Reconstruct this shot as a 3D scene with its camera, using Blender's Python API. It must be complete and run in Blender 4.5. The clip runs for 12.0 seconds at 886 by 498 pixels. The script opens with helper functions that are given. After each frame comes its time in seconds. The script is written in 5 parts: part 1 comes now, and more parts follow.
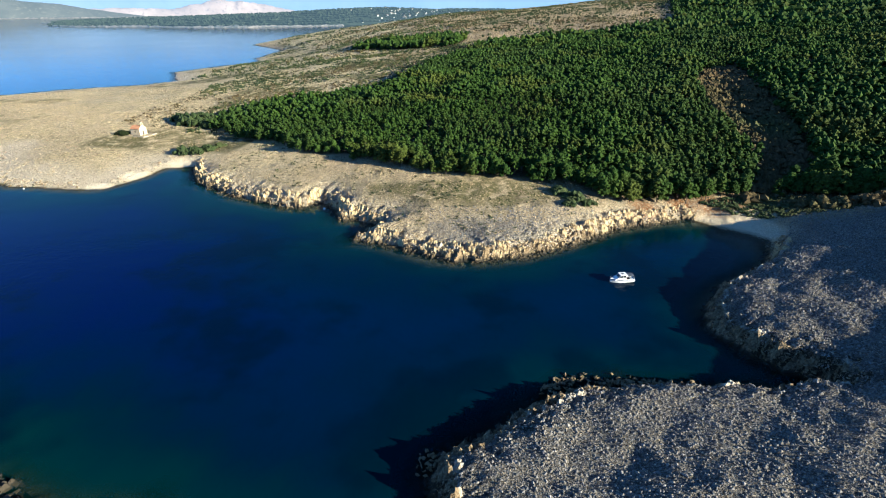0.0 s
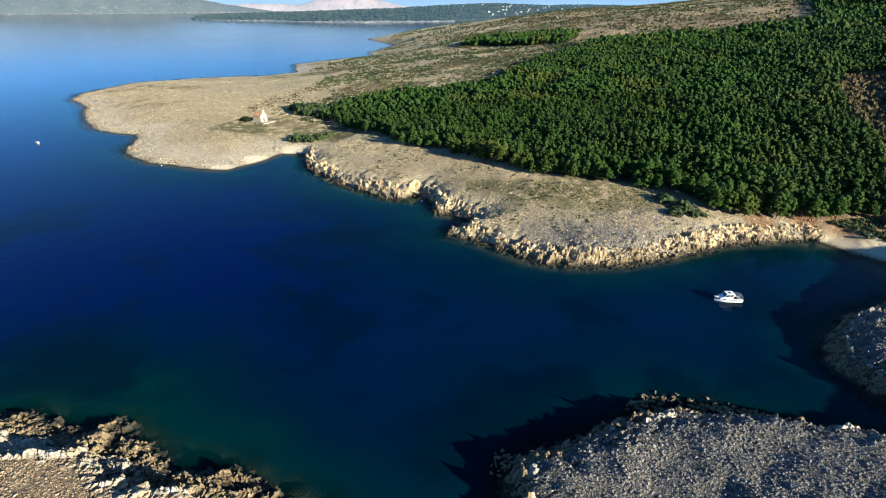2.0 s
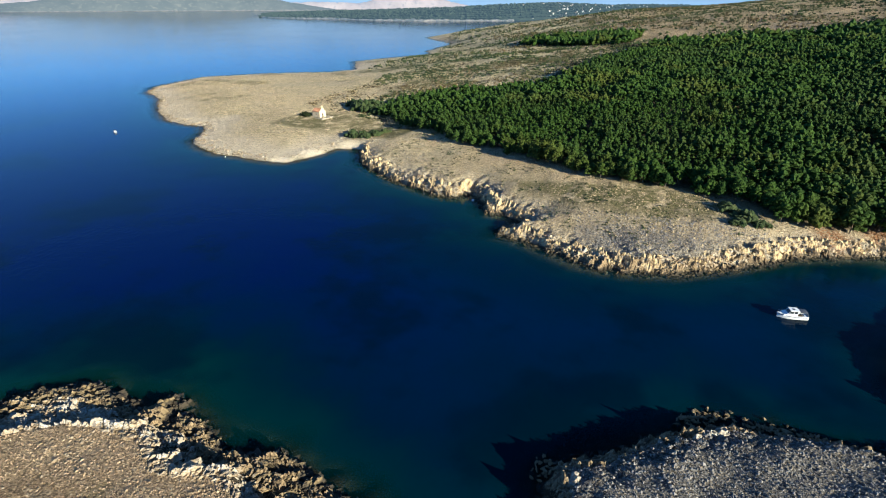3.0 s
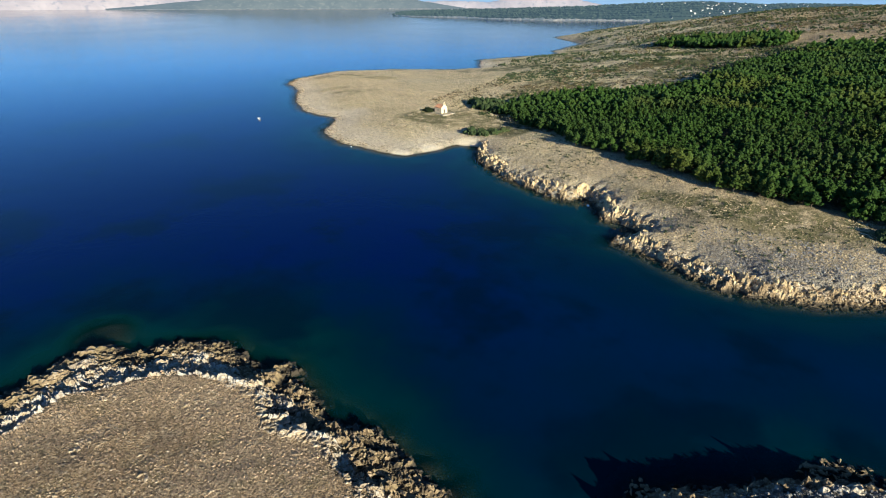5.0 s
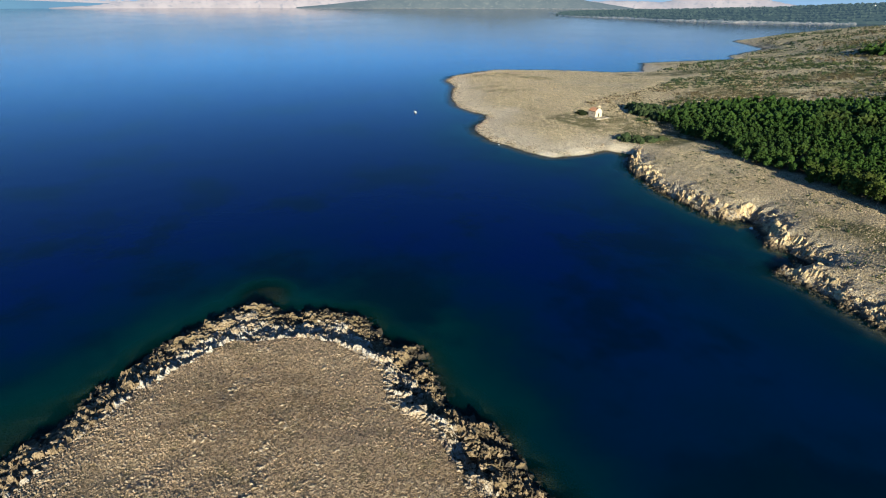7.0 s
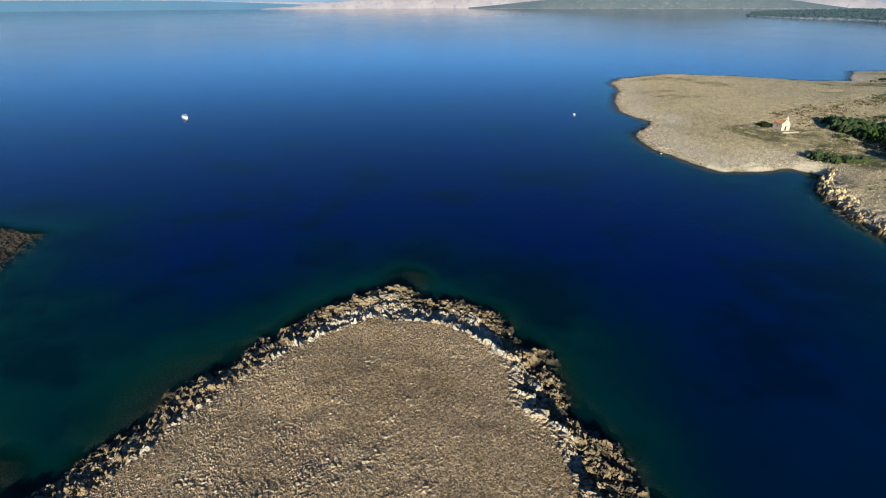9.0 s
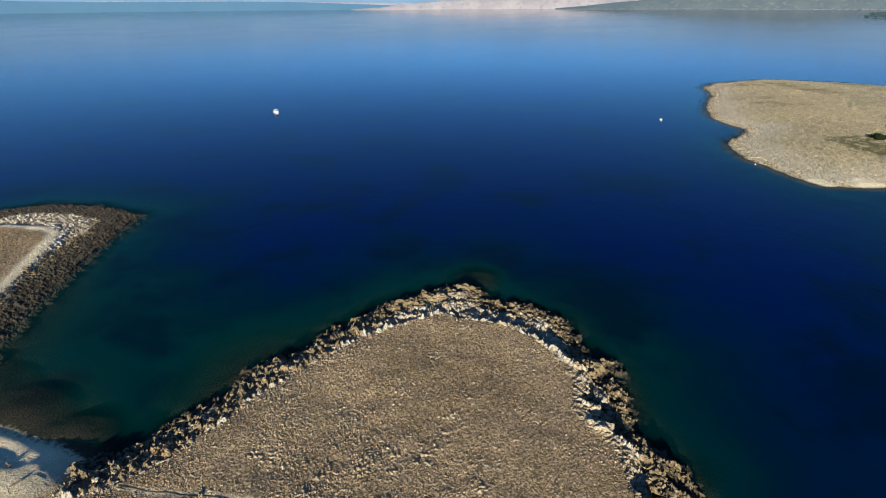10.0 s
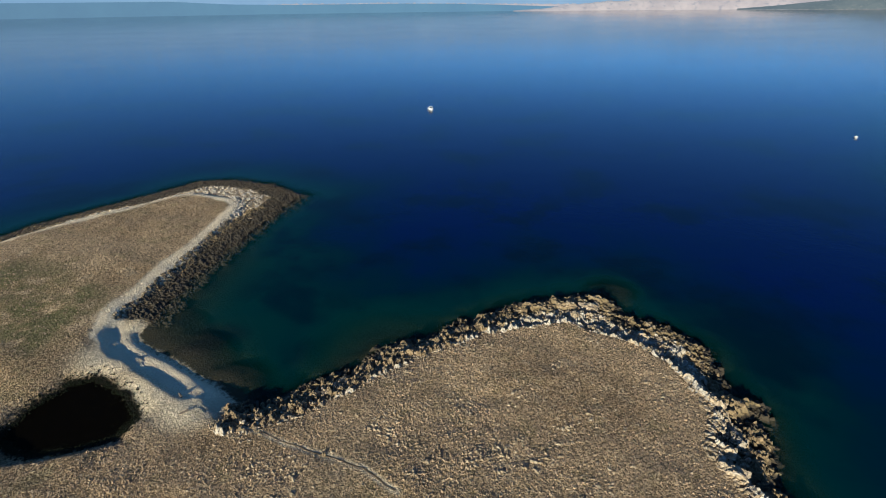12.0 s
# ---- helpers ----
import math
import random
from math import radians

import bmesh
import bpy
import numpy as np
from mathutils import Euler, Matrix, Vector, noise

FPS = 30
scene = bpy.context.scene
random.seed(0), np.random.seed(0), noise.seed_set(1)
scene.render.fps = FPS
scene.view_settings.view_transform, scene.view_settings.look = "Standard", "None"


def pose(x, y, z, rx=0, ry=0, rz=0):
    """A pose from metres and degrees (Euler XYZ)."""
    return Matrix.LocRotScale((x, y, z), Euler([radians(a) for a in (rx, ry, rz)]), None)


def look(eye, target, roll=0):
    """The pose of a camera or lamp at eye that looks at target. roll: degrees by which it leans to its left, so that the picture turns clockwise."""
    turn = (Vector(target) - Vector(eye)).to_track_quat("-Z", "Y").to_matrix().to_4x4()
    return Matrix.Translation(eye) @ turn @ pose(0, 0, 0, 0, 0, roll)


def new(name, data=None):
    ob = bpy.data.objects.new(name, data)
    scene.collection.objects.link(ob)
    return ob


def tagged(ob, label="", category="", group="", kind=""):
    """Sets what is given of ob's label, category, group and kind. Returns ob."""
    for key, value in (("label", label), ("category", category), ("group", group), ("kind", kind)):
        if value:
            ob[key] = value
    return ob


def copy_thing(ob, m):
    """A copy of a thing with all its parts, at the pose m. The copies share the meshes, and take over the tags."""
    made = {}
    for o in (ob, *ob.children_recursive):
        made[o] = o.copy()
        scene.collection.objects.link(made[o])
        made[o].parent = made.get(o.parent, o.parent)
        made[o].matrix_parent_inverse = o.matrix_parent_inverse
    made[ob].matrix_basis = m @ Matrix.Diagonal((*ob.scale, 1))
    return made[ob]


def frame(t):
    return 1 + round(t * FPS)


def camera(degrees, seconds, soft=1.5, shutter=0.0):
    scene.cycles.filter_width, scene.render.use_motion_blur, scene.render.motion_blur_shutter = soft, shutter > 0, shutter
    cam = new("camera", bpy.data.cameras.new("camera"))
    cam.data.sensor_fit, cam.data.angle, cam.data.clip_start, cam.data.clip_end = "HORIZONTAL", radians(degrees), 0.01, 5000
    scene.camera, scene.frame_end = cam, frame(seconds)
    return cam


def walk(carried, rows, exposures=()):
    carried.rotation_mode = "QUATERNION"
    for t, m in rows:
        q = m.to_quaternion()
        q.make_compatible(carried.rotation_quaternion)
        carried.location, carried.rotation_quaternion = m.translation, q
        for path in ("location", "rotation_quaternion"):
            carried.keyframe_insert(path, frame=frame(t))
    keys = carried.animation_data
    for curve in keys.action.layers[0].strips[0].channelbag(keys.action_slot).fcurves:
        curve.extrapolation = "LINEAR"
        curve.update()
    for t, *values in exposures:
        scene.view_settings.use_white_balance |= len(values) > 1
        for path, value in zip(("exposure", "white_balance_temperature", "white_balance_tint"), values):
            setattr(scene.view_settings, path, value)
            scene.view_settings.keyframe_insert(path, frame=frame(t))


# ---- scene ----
cam = camera(80.1, 12.0, soft=1.1)
PATH = [
    (0, (0.488, -0.971, 71.148), (0.482, 0.845, 70.311), -0.2),
    (0.5, (0.504, -0.865, 71.163), (0.409, 0.948, 70.323), -0.1),
    (1, (0.549, -0.907, 71.201), (0.367, 0.898, 70.359), -0.1),
    (1.5, (0.495, -0.967, 71.259), (0.23, 0.826, 70.415), -0.0),
    (2, (0.351, -1.061, 71.334), (0.001, 0.716, 70.487), -0.1),
    (2.5, (0.23, -1.151, 71.356), (-0.21, 0.605, 70.507), -0.0),
    (4.5, (-0.154, -1.327, 71.217), (-0.949, 0.298, 70.364), 0.1),
    (5, (-0.214, -1.518, 71.174), (-1.11, 0.053, 70.32), 0.1),
    (5.5, (-0.327, -1.778, 71.107), (-1.325, -0.27, 70.253), 0.1),
    (6, (-0.43, -2.001, 71.076), (-1.524, -0.561, 70.221), 0.1),
    (6.5, (-0.486, -2.174, 71.082), (-1.68, -0.817, 70.228), 0.1),
    (7, (-0.488, -2.347, 71.095), (-1.781, -1.084, 70.239), 0.2),
    (9, (0.179, -2.741, 70.965), (-1.425, -1.908, 70.11), -0.2),
    (9.5, (0.324, -2.813, 70.916), (-1.34, -2.104, 70.061), -0.3),
    (10, (0.43, -2.852, 70.87), (-1.281, -2.265, 70.018), -0.3),
    (10.5, (0.463, -2.851, 70.83), (-1.285, -2.383, 69.979), -0.3),
    (11, (0.569, -2.81, 70.808), (-1.208, -2.461, 69.959), -0.4),
    (11.5, (0.7, -2.696, 70.8), (-1.098, -2.475, 69.951), -0.6),
    (12, (0.859, -2.553, 70.8), (-0.952, -2.464, 69.955), -0.7),
]
walk(cam, [(t, look(eye, target, roll)) for t, eye, target, roll in PATH], [(0.0, 1.68, 5450.0, 1.0), (2.5, 1.45, 5450.0, 1.0), (4.5, 1.3, 5450.0, 1.0), (7.0, 1.12, 5450.0, 1.0), (9.5, 0.97, 5450.0, 1.0), (12.0, 0.81, 5450.0, 1.0)])

# ---- daylight: low clear afternoon sun over the bay ----
SUN_AZ = (0.892, -0.452)          # compass direction from which the sun shines
SUN_EL = 16.0
world = bpy.data.worlds.new("sky")
scene.world = world
world.use_nodes = True
wn = world.node_tree.nodes
wn.clear()
sky = wn.new("ShaderNodeTexSky")
sky.sky_type = "NISHITA"
sky.sun_disc = False
sky.sun_elevation = radians(SUN_EL)
sky.sun_rotation = math.atan2(SUN_AZ[0], SUN_AZ[1])
sky.altitude = 2400
sky.air_density, sky.dust_density, sky.ozone_density = 0.9, 0.0, 5.5
wbg = wn.new("ShaderNodeBackground")
wbg.inputs["Strength"].default_value = 0.069
wout = wn.new("ShaderNodeOutputWorld")
world.node_tree.links.new(sky.outputs[0], wbg.inputs[0])
world.node_tree.links.new(wbg.outputs[0], wout.inputs[0])

sun_data = bpy.data.lights.new("sun", "SUN")
sun_data.energy, sun_data.angle, sun_data.color = 5.0, radians(0.53), (1.0, 0.83, 0.60)
sun = new("sun", sun_data)
ce = math.cos(radians(SUN_EL))
sun.matrix_world = look((SUN_AZ[0] * ce * 300, SUN_AZ[1] * ce * 300, math.sin(radians(SUN_EL)) * 300), (0, 0, 0))


# ---- materials ----
def material(name):
    m = bpy.data.materials.new(name)
    m.use_nodes = True
    nt = m.node_tree
    nt.nodes.clear()
    out = nt.nodes.new("ShaderNodeOutputMaterial")
    bsdf = nt.nodes.new("ShaderNodeBsdfPrincipled")
    nt.links.new(bsdf.outputs[0], out.inputs[0])
    return m, nt, bsdf


def put(nt, socket, value):
    if isinstance(value, bpy.types.NodeSocket):
        nt.links.new(value, socket)
    elif isinstance(value, tuple) and len(value) == 3 and socket.type == "RGBA":
        socket.default_value = (*value, 1)
    else:
        socket.default_value = value


def where(nt):
    return nt.nodes.new("ShaderNodeNewGeometry").outputs["Position"]


def noise_tex(nt, scale, detail=4.0, rough=0.55, vec=None, distortion=0.0):
    n = nt.nodes.new("ShaderNodeTexNoise")
    put(nt, n.inputs["Vector"], vec or where(nt))
    n.inputs["Scale"].default_value, n.inputs["Detail"].default_value = scale, detail
    n.inputs["Roughness"].default_value, n.inputs["Distortion"].default_value = rough, distortion
    return n.outputs["Fac"]


def cells(nt, scale, feature="F1", randomness=1.0, out="Distance"):
    n = nt.nodes.new("ShaderNodeTexVoronoi")
    n.feature = feature
    put(nt, n.inputs["Vector"], where(nt))
    n.inputs["Scale"].default_value, n.inputs["Randomness"].default_value = scale, randomness
    return n.outputs[out]


def ramp(nt, fac, a, b, lo=0.0, hi=1.0):
    n = nt.nodes.new("ShaderNodeMapRange")
    n.interpolation_type = "SMOOTHSTEP"
    put(nt, n.inputs[0], fac)
    for i, v in enumerate((a, b, lo, hi)):
        n.inputs[i + 1].default_value = v
    return n.outputs[0]


def maths(nt, op, a, b=0.0, clamp=False):
    n = nt.nodes.new("ShaderNodeMath")
    n.operation, n.use_clamp = op, clamp
    put(nt, n.inputs[0], a)
    put(nt, n.inputs[1], b)
    return n.outputs[0]


def mix(nt, fac, a, b, blend="MIX"):
    n = nt.nodes.new("ShaderNodeMix")
    n.data_type, n.blend_type = "RGBA", blend
    put(nt, n.inputs[0], fac)
    put(nt, n.inputs[6], a)
    put(nt, n.inputs[7], b)
    return n.outputs[2]


def attr(nt, name):
    n = nt.nodes.new("ShaderNodeAttribute")
    n.attribute_name = name
    return n.outputs["Fac"]


def bump(nt, bsdf, height, strength=0.5, distance=0.1):
    n = nt.nodes.new("ShaderNodeBump")
    n.inputs["Strength"].default_value, n.inputs["Distance"].default_value = strength, distance
    put(nt, n.inputs["Height"], height)
    nt.links.new(n.outputs[0], bsdf.inputs["Normal"])


def height_above_sea(nt):
    s = nt.nodes.new("ShaderNodeSeparateXYZ")
    nt.links.new(where(nt), s.inputs[0])
    return s.outputs["Z"]


def piece_random(nt, island=True):
    if island:
        return nt.nodes.new("ShaderNodeNewGeometry").outputs["Random Per Island"]
    return nt.nodes.new("ShaderNodeObjectInfo").outputs["Random"]


def rock_colours(nt, tint, splash, brown=0.0):
    """Limestone: cream when dry, rust and grey stains, brown then near-black algae in the splash zone."""
    big = noise_tex(nt, 0.35, 3)
    fine = noise_tex(nt, 2.2, 6, 0.65)
    c = mix(nt, ramp(nt, fine, 0.32, 0.66), (0.29, 0.20, 0.108), (0.70, 0.56, 0.375))
    c = mix(nt, ramp(nt, cells(nt, 0.9, "DISTANCE_TO_EDGE"), 0.07, 0.015), c, (0.055, 0.040, 0.024))
    c = mix(nt, ramp(nt, big, 0.48, 0.70), c, (0.44, 0.315, 0.165))
    c = mix(nt, ramp(nt, noise_tex(nt, 0.9, 4), 0.56, 0.7), c, (0.64, 0.57, 0.47))
    if tint is not None:
        c = mix(nt, tint, c, mix(nt, 0.62, c, (0.15, 0.105, 0.055)))
    if brown:
        lichen = mix(nt, ramp(nt, fine, 0.35, 0.65), (0.115, 0.076, 0.036), (0.30, 0.215, 0.115))
        c = mix(nt, maths(nt, "MULTIPLY", ramp(nt, noise_tex(nt, 0.7, 4), 0.28, 0.50), brown), c, lichen)
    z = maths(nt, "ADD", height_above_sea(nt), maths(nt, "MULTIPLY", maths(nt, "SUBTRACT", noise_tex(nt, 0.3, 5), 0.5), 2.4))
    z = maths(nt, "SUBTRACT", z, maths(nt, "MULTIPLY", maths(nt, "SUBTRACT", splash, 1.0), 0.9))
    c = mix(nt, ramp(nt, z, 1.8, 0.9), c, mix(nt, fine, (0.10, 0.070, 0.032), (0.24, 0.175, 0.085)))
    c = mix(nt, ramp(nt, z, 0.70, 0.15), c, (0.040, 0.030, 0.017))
    return c, fine


def make_rock(island, splash, brown=0.0, white=0.0):
    m, nt, b = material("limestone_rock")
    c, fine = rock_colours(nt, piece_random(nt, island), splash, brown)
    if white:
        c = mix(nt, maths(nt, "MULTIPLY", ramp(nt, noise_tex(nt, 0.8, 5, 0.6), 0.30, 0.50), white), c, mix(nt, fine, (0.40, 0.345, 0.26), (0.78, 0.71, 0.60)))
    put(nt, b.inputs["Base Color"], c)
    b.inputs["Roughness"].default_value = 0.85
    bump(nt, b, maths(nt, "ADD", fine, cells(nt, 1.6, "F1")), 0.7, 0.25)
    return m


def make_ledge(low, high):
    """Limestone ledges: bleached above, tan and brown with algae towards the water."""
    m, nt, b = material("limestone_ledge")
    fine, mid = noise_tex(nt, 2.6, 6, 0.65), noise_tex(nt, 0.55, 5, 0.6)
    pale = mix(nt, ramp(nt, fine, 0.30, 0.62), low, high)
    pale = mix(nt, ramp(nt, mid, 0.54, 0.68), pale, (0.50, 0.37, 0.21))
    tan = mix(nt, ramp(nt, fine, 0.32, 0.64), (0.070, 0.045, 0.021), (0.36, 0.26, 0.14))
    tan = mix(nt, ramp(nt, mid, 0.51, 0.62), tan, (0.055, 0.040, 0.022))
    inner = maths(nt, "ADD", attr(nt, "inner"), maths(nt, "MULTIPLY", maths(nt, "SUBTRACT", mid, 0.5), 0.8))
    c = mix(nt, ramp(nt, inner, 0.35, 0.62), tan, pale)
    c = mix(nt, maths(nt, "MULTIPLY", attr(nt, "block"), 0.8), c, mix(nt, 0.75, c, (0.10, 0.066, 0.032)))
    z = maths(nt, "ADD", height_above_sea(nt), maths(nt, "MULTIPLY", maths(nt, "SUBTRACT", mid, 0.5), 1.2))
    z = maths(nt, "SUBTRACT", z, attr(nt, "tide"))
    c = mix(nt, ramp(nt, z, 0.75, 0.2), c, (0.035, 0.026, 0.014))
    put(nt, b.inputs["Base Color"], c)
    b.inputs["Roughness"].default_value = 0.9
    bump(nt, b, maths(nt, "ADD", fine, cells(nt, 2.2, "F1")), 0.8, 0.25)
    return m


LEDGE = make_ledge((0.30, 0.24, 0.16), (0.60, 0.53, 0.425))
LEDGE_WARM = make_ledge((0.38, 0.265, 0.115), (0.78, 0.59, 0.32))
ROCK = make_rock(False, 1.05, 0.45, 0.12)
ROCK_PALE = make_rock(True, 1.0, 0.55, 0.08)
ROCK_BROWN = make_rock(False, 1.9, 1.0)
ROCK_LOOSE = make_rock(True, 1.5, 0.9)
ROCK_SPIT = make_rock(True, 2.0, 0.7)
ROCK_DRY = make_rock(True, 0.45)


def make_ground():
    m, nt, b = material("karst_ground")
    coast, beach, green, pale_land = attr(nt, "coast"), attr(nt, "beach"), attr(nt, "green"), attr(nt, "pale")
    track, wood, stony, scree = attr(nt, "track"), attr(nt, "wood"), attr(nt, "stony"), attr(nt, "scree")
    n30, n6, n1 = noise_tex(nt, 0.035, 4), noise_tex(nt, 0.16, 4), noise_tex(nt, 1.1, 5, 0.6)
    n02 = noise_tex(nt, 7.0, 3, 0.6)
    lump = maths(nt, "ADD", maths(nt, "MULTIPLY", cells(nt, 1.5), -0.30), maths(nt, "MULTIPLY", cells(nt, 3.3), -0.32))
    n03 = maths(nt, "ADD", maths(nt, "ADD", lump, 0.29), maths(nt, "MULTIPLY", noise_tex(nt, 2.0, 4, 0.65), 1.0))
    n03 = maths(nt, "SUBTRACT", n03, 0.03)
    soil = mix(nt, ramp(nt, n30, 0.38, 0.62), (0.48, 0.325, 0.170), (0.57, 0.405, 0.235))
    soil = mix(nt, ramp(nt, n6, 0.52, 0.70), soil, (0.40, 0.30, 0.150))
    soil = mix(nt, ramp(nt, n6, 0.42, 0.30), soil, (0.62, 0.465, 0.28))
    straw = mix(nt, ramp(nt, n6, 0.35, 0.65), (0.90, 0.735, 0.44), (0.74, 0.595, 0.33))
    soil = mix(nt, maths(nt, "MULTIPLY", pale_land, ramp(nt, n1, 0.25, 0.55, 0.7, 1.0)), soil, straw)
    # grey scree, its tone darkened and cooled towards the shade of these slopes
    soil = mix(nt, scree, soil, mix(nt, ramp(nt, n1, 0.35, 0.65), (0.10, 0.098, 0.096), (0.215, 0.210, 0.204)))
    # dark earth in the gaps, pale bumps: relief shading put into the colour
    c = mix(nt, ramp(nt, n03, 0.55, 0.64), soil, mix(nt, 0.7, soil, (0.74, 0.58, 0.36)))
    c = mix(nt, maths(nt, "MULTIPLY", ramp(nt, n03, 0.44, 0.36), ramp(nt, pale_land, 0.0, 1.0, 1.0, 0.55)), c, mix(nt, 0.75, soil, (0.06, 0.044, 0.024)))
    tuft = maths(nt, "MULTIPLY", ramp(nt, noise_tex(nt, 0.62, 4, 0.65), 0.50, 0.60), pale_land)
    c = mix(nt, maths(nt, "MULTIPLY", tuft, ramp(nt, n30, 0.35, 0.6, 0.35, 0.8)), c, (0.17, 0.138, 0.066))
    grain2 = cells(nt, 3.4)
    pale = mix(nt, ramp(nt, n1, 0.35, 0.65), (0.40, 0.345, 0.26), (0.60, 0.53, 0.42))
    c = mix(nt, maths(nt, "MULTIPLY", stony, ramp(nt, grain2, 0.60, 0.2)), c, pale)
    grassy = mix(nt, ramp(nt, n1, 0.35, 0.65), (0.115, 0.110, 0.042), (0.225, 0.195, 0.085))
    c = mix(nt, maths(nt, "MULTIPLY", green, ramp(nt, n6, 0.30, 0.52)), c, grassy)
    floor_c = mix(nt, ramp(nt, n1, 0.4, 0.62), (0.045, 0.042, 0.020), (0.115, 0.085, 0.042))
    c = mix(nt, wood, c, floor_c)
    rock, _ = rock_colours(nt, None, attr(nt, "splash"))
    rock = mix(nt, maths(nt, "MULTIPLY", pale_land, 0.75), rock, mix(nt, n1, (0.58, 0.48, 0.33), (0.78, 0.69, 0.53)))
    # shore rock darkened in the same hollows
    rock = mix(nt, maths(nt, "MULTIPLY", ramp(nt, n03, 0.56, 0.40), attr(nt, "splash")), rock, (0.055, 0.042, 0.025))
    c = mix(nt, ramp(nt, maths(nt, "ADD", coast, maths(nt, "MULTIPLY", maths(nt, "SUBTRACT", n1, 0.5), 0.9)), 0.35, 0.60), c, rock)
    gravel = mix(nt, ramp(nt, n03, 0.40, 0.60), (0.66, 0.53, 0.33), (0.84, 0.69, 0.46))
    gravel = mix(nt, ramp(nt, n6, 0.45, 0.7), gravel, (0.68, 0.56, 0.37))
    c = mix(nt, beach, c, gravel)
    c = mix(nt, ramp(nt, maths(nt, "ADD", attr(nt, "mud"), maths(nt, "MULTIPLY", maths(nt, "SUBTRACT", n1, 0.5), 0.5)), 0.2, 0.9), c, (0.014, 0.011, 0.006))
    c = mix(nt, track, c, mix(nt, n1, (0.72, 0.57, 0.36), (0.92, 0.76, 0.51)))
    bleached = mix(nt, ramp(nt, n03, 0.38, 0.56), (0.64, 0.53, 0.365), (0.88, 0.76, 0.56))
    c = mix(nt, maths(nt, "MULTIPLY", attr(nt, "bleached"), ramp(nt, n6, 0.25, 0.5, 0.55, 1.0)), c, bleached)
    c = mix(nt, maths(nt, "MULTIPLY", attr(nt, "earth"), ramp(nt, n1, 0.3, 0.6)), c, (0.36, 0.17, 0.07))
    z = height_above_sea(nt)
    wet = maths(nt, "ADD", z, maths(nt, "MULTIPLY", maths(nt, "SUBTRACT", n1, 0.5), 0.6))
    wet = maths(nt, "ADD", wet, ramp(nt, attr(nt, "splash"), 0.3, 1.2, 0.22, 0.0))
    wet = maths(nt, "ADD", wet, maths(nt, "MULTIPLY", beach, 0.2))
    c = mix(nt, ramp(nt, wet, 0.30, 0.05), c, (0.085, 0.062, 0.032))
    bed = mix(nt, ramp(nt, n6, 0.42, 0.60), (0.042, 0.035, 0.017), (0.013, 0.013, 0.008))
    bed = mix(nt, ramp(nt, attr(nt, "splash"), 0.9, 0.4), bed, (0.20, 0.185, 0.12))
    c = mix(nt, ramp(nt, wet, 0.0, -0.6), c, bed)
    c = mix(nt, ramp(nt, wet, -1.0, -2.8), c, (0.05, 0.085, 0.06))
    put(nt, b.inputs["Base Color"], c)
    b.inputs["Roughness"].default_value = 0.95
    b.inputs["Specular IOR Level"].default_value = 0.2
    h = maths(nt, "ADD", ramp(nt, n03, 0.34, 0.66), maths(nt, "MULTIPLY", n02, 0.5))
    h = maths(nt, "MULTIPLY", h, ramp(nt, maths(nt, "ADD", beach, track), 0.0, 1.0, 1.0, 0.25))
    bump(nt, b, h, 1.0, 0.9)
    return m


GROUND = make_ground()


def make_water():
    m, nt, b = material("sea_water")
    depth = attr(nt, "depth")
    d = maths(nt, "ADD", depth, maths(nt, "MULTIPLY", maths(nt, "SUBTRACT", noise_tex(nt, 0.035, 4, 0.6), 0.5), ramp(nt, depth, 1, 6, 0.0, 7.0)))
    c = mix(nt, ramp(nt, d, 0.8, 6.5), mix(nt, attr(nt, "cove"), (0.003, 0.030, 0.025), (0.0016, 0.019, 0.024)), mix(nt, attr(nt, "cove"), (0.0005, 0.0118, 0.020), (0.0003, 0.0088, 0.026)))
    c = mix(nt, ramp(nt, d, 4.0, 11.5), c, mix(nt, attr(nt, "cove"), (0.0001, 0.0047, 0.055), (0.0003, 0.0098, 0.042)))
    weed_shade = maths(nt, "MULTIPLY", ramp(nt, noise_tex(nt, 0.024, 4, 0.6), 0.48, 0.64), ramp(nt, depth, 1.5, 3.5))
    # beds of weed and the near point's cast shadow, darkened into the water colour
    meadow = ramp(nt, maths(nt, "ADD", attr(nt, "weed_shade"), maths(nt, "MULTIPLY", maths(nt, "SUBTRACT", noise_tex(nt, 0.09, 5, 0.6), 0.5), 0.9)), 0.15, 0.85)
    c = mix(nt, maths(nt, "MAXIMUM", maths(nt, "MULTIPLY", weed_shade, 0.7), maths(nt, "MULTIPLY", meadow, 0.65)), c, (0.0003, 0.0048, 0.013))
    put(nt, b.inputs["Base Color"], c)
    put(nt, b.inputs["Roughness"], ramp(nt, noise_tex(nt, 0.006, 3), 0.35, 0.65, 0.05, 0.08))
    b.inputs["IOR"].default_value = 1.333
    b.inputs["Specular IOR Level"].default_value = 0.075
    b.inputs["Specular Tint"].default_value = (0.22, 1.0, 0.86, 1)
    put(nt, b.inputs["Alpha"], ramp(nt, depth, 0.1, 3.4, 0.2, 1.0))
    wave = maths(nt, "ADD", noise_tex(nt, 0.55, 5, 0.6), maths(nt, "MULTIPLY", noise_tex(nt, 0.11, 3, 0.5), 1.3))
    bump(nt, b, wave, 0.26, 0.19)
    return m


WATER = make_water()


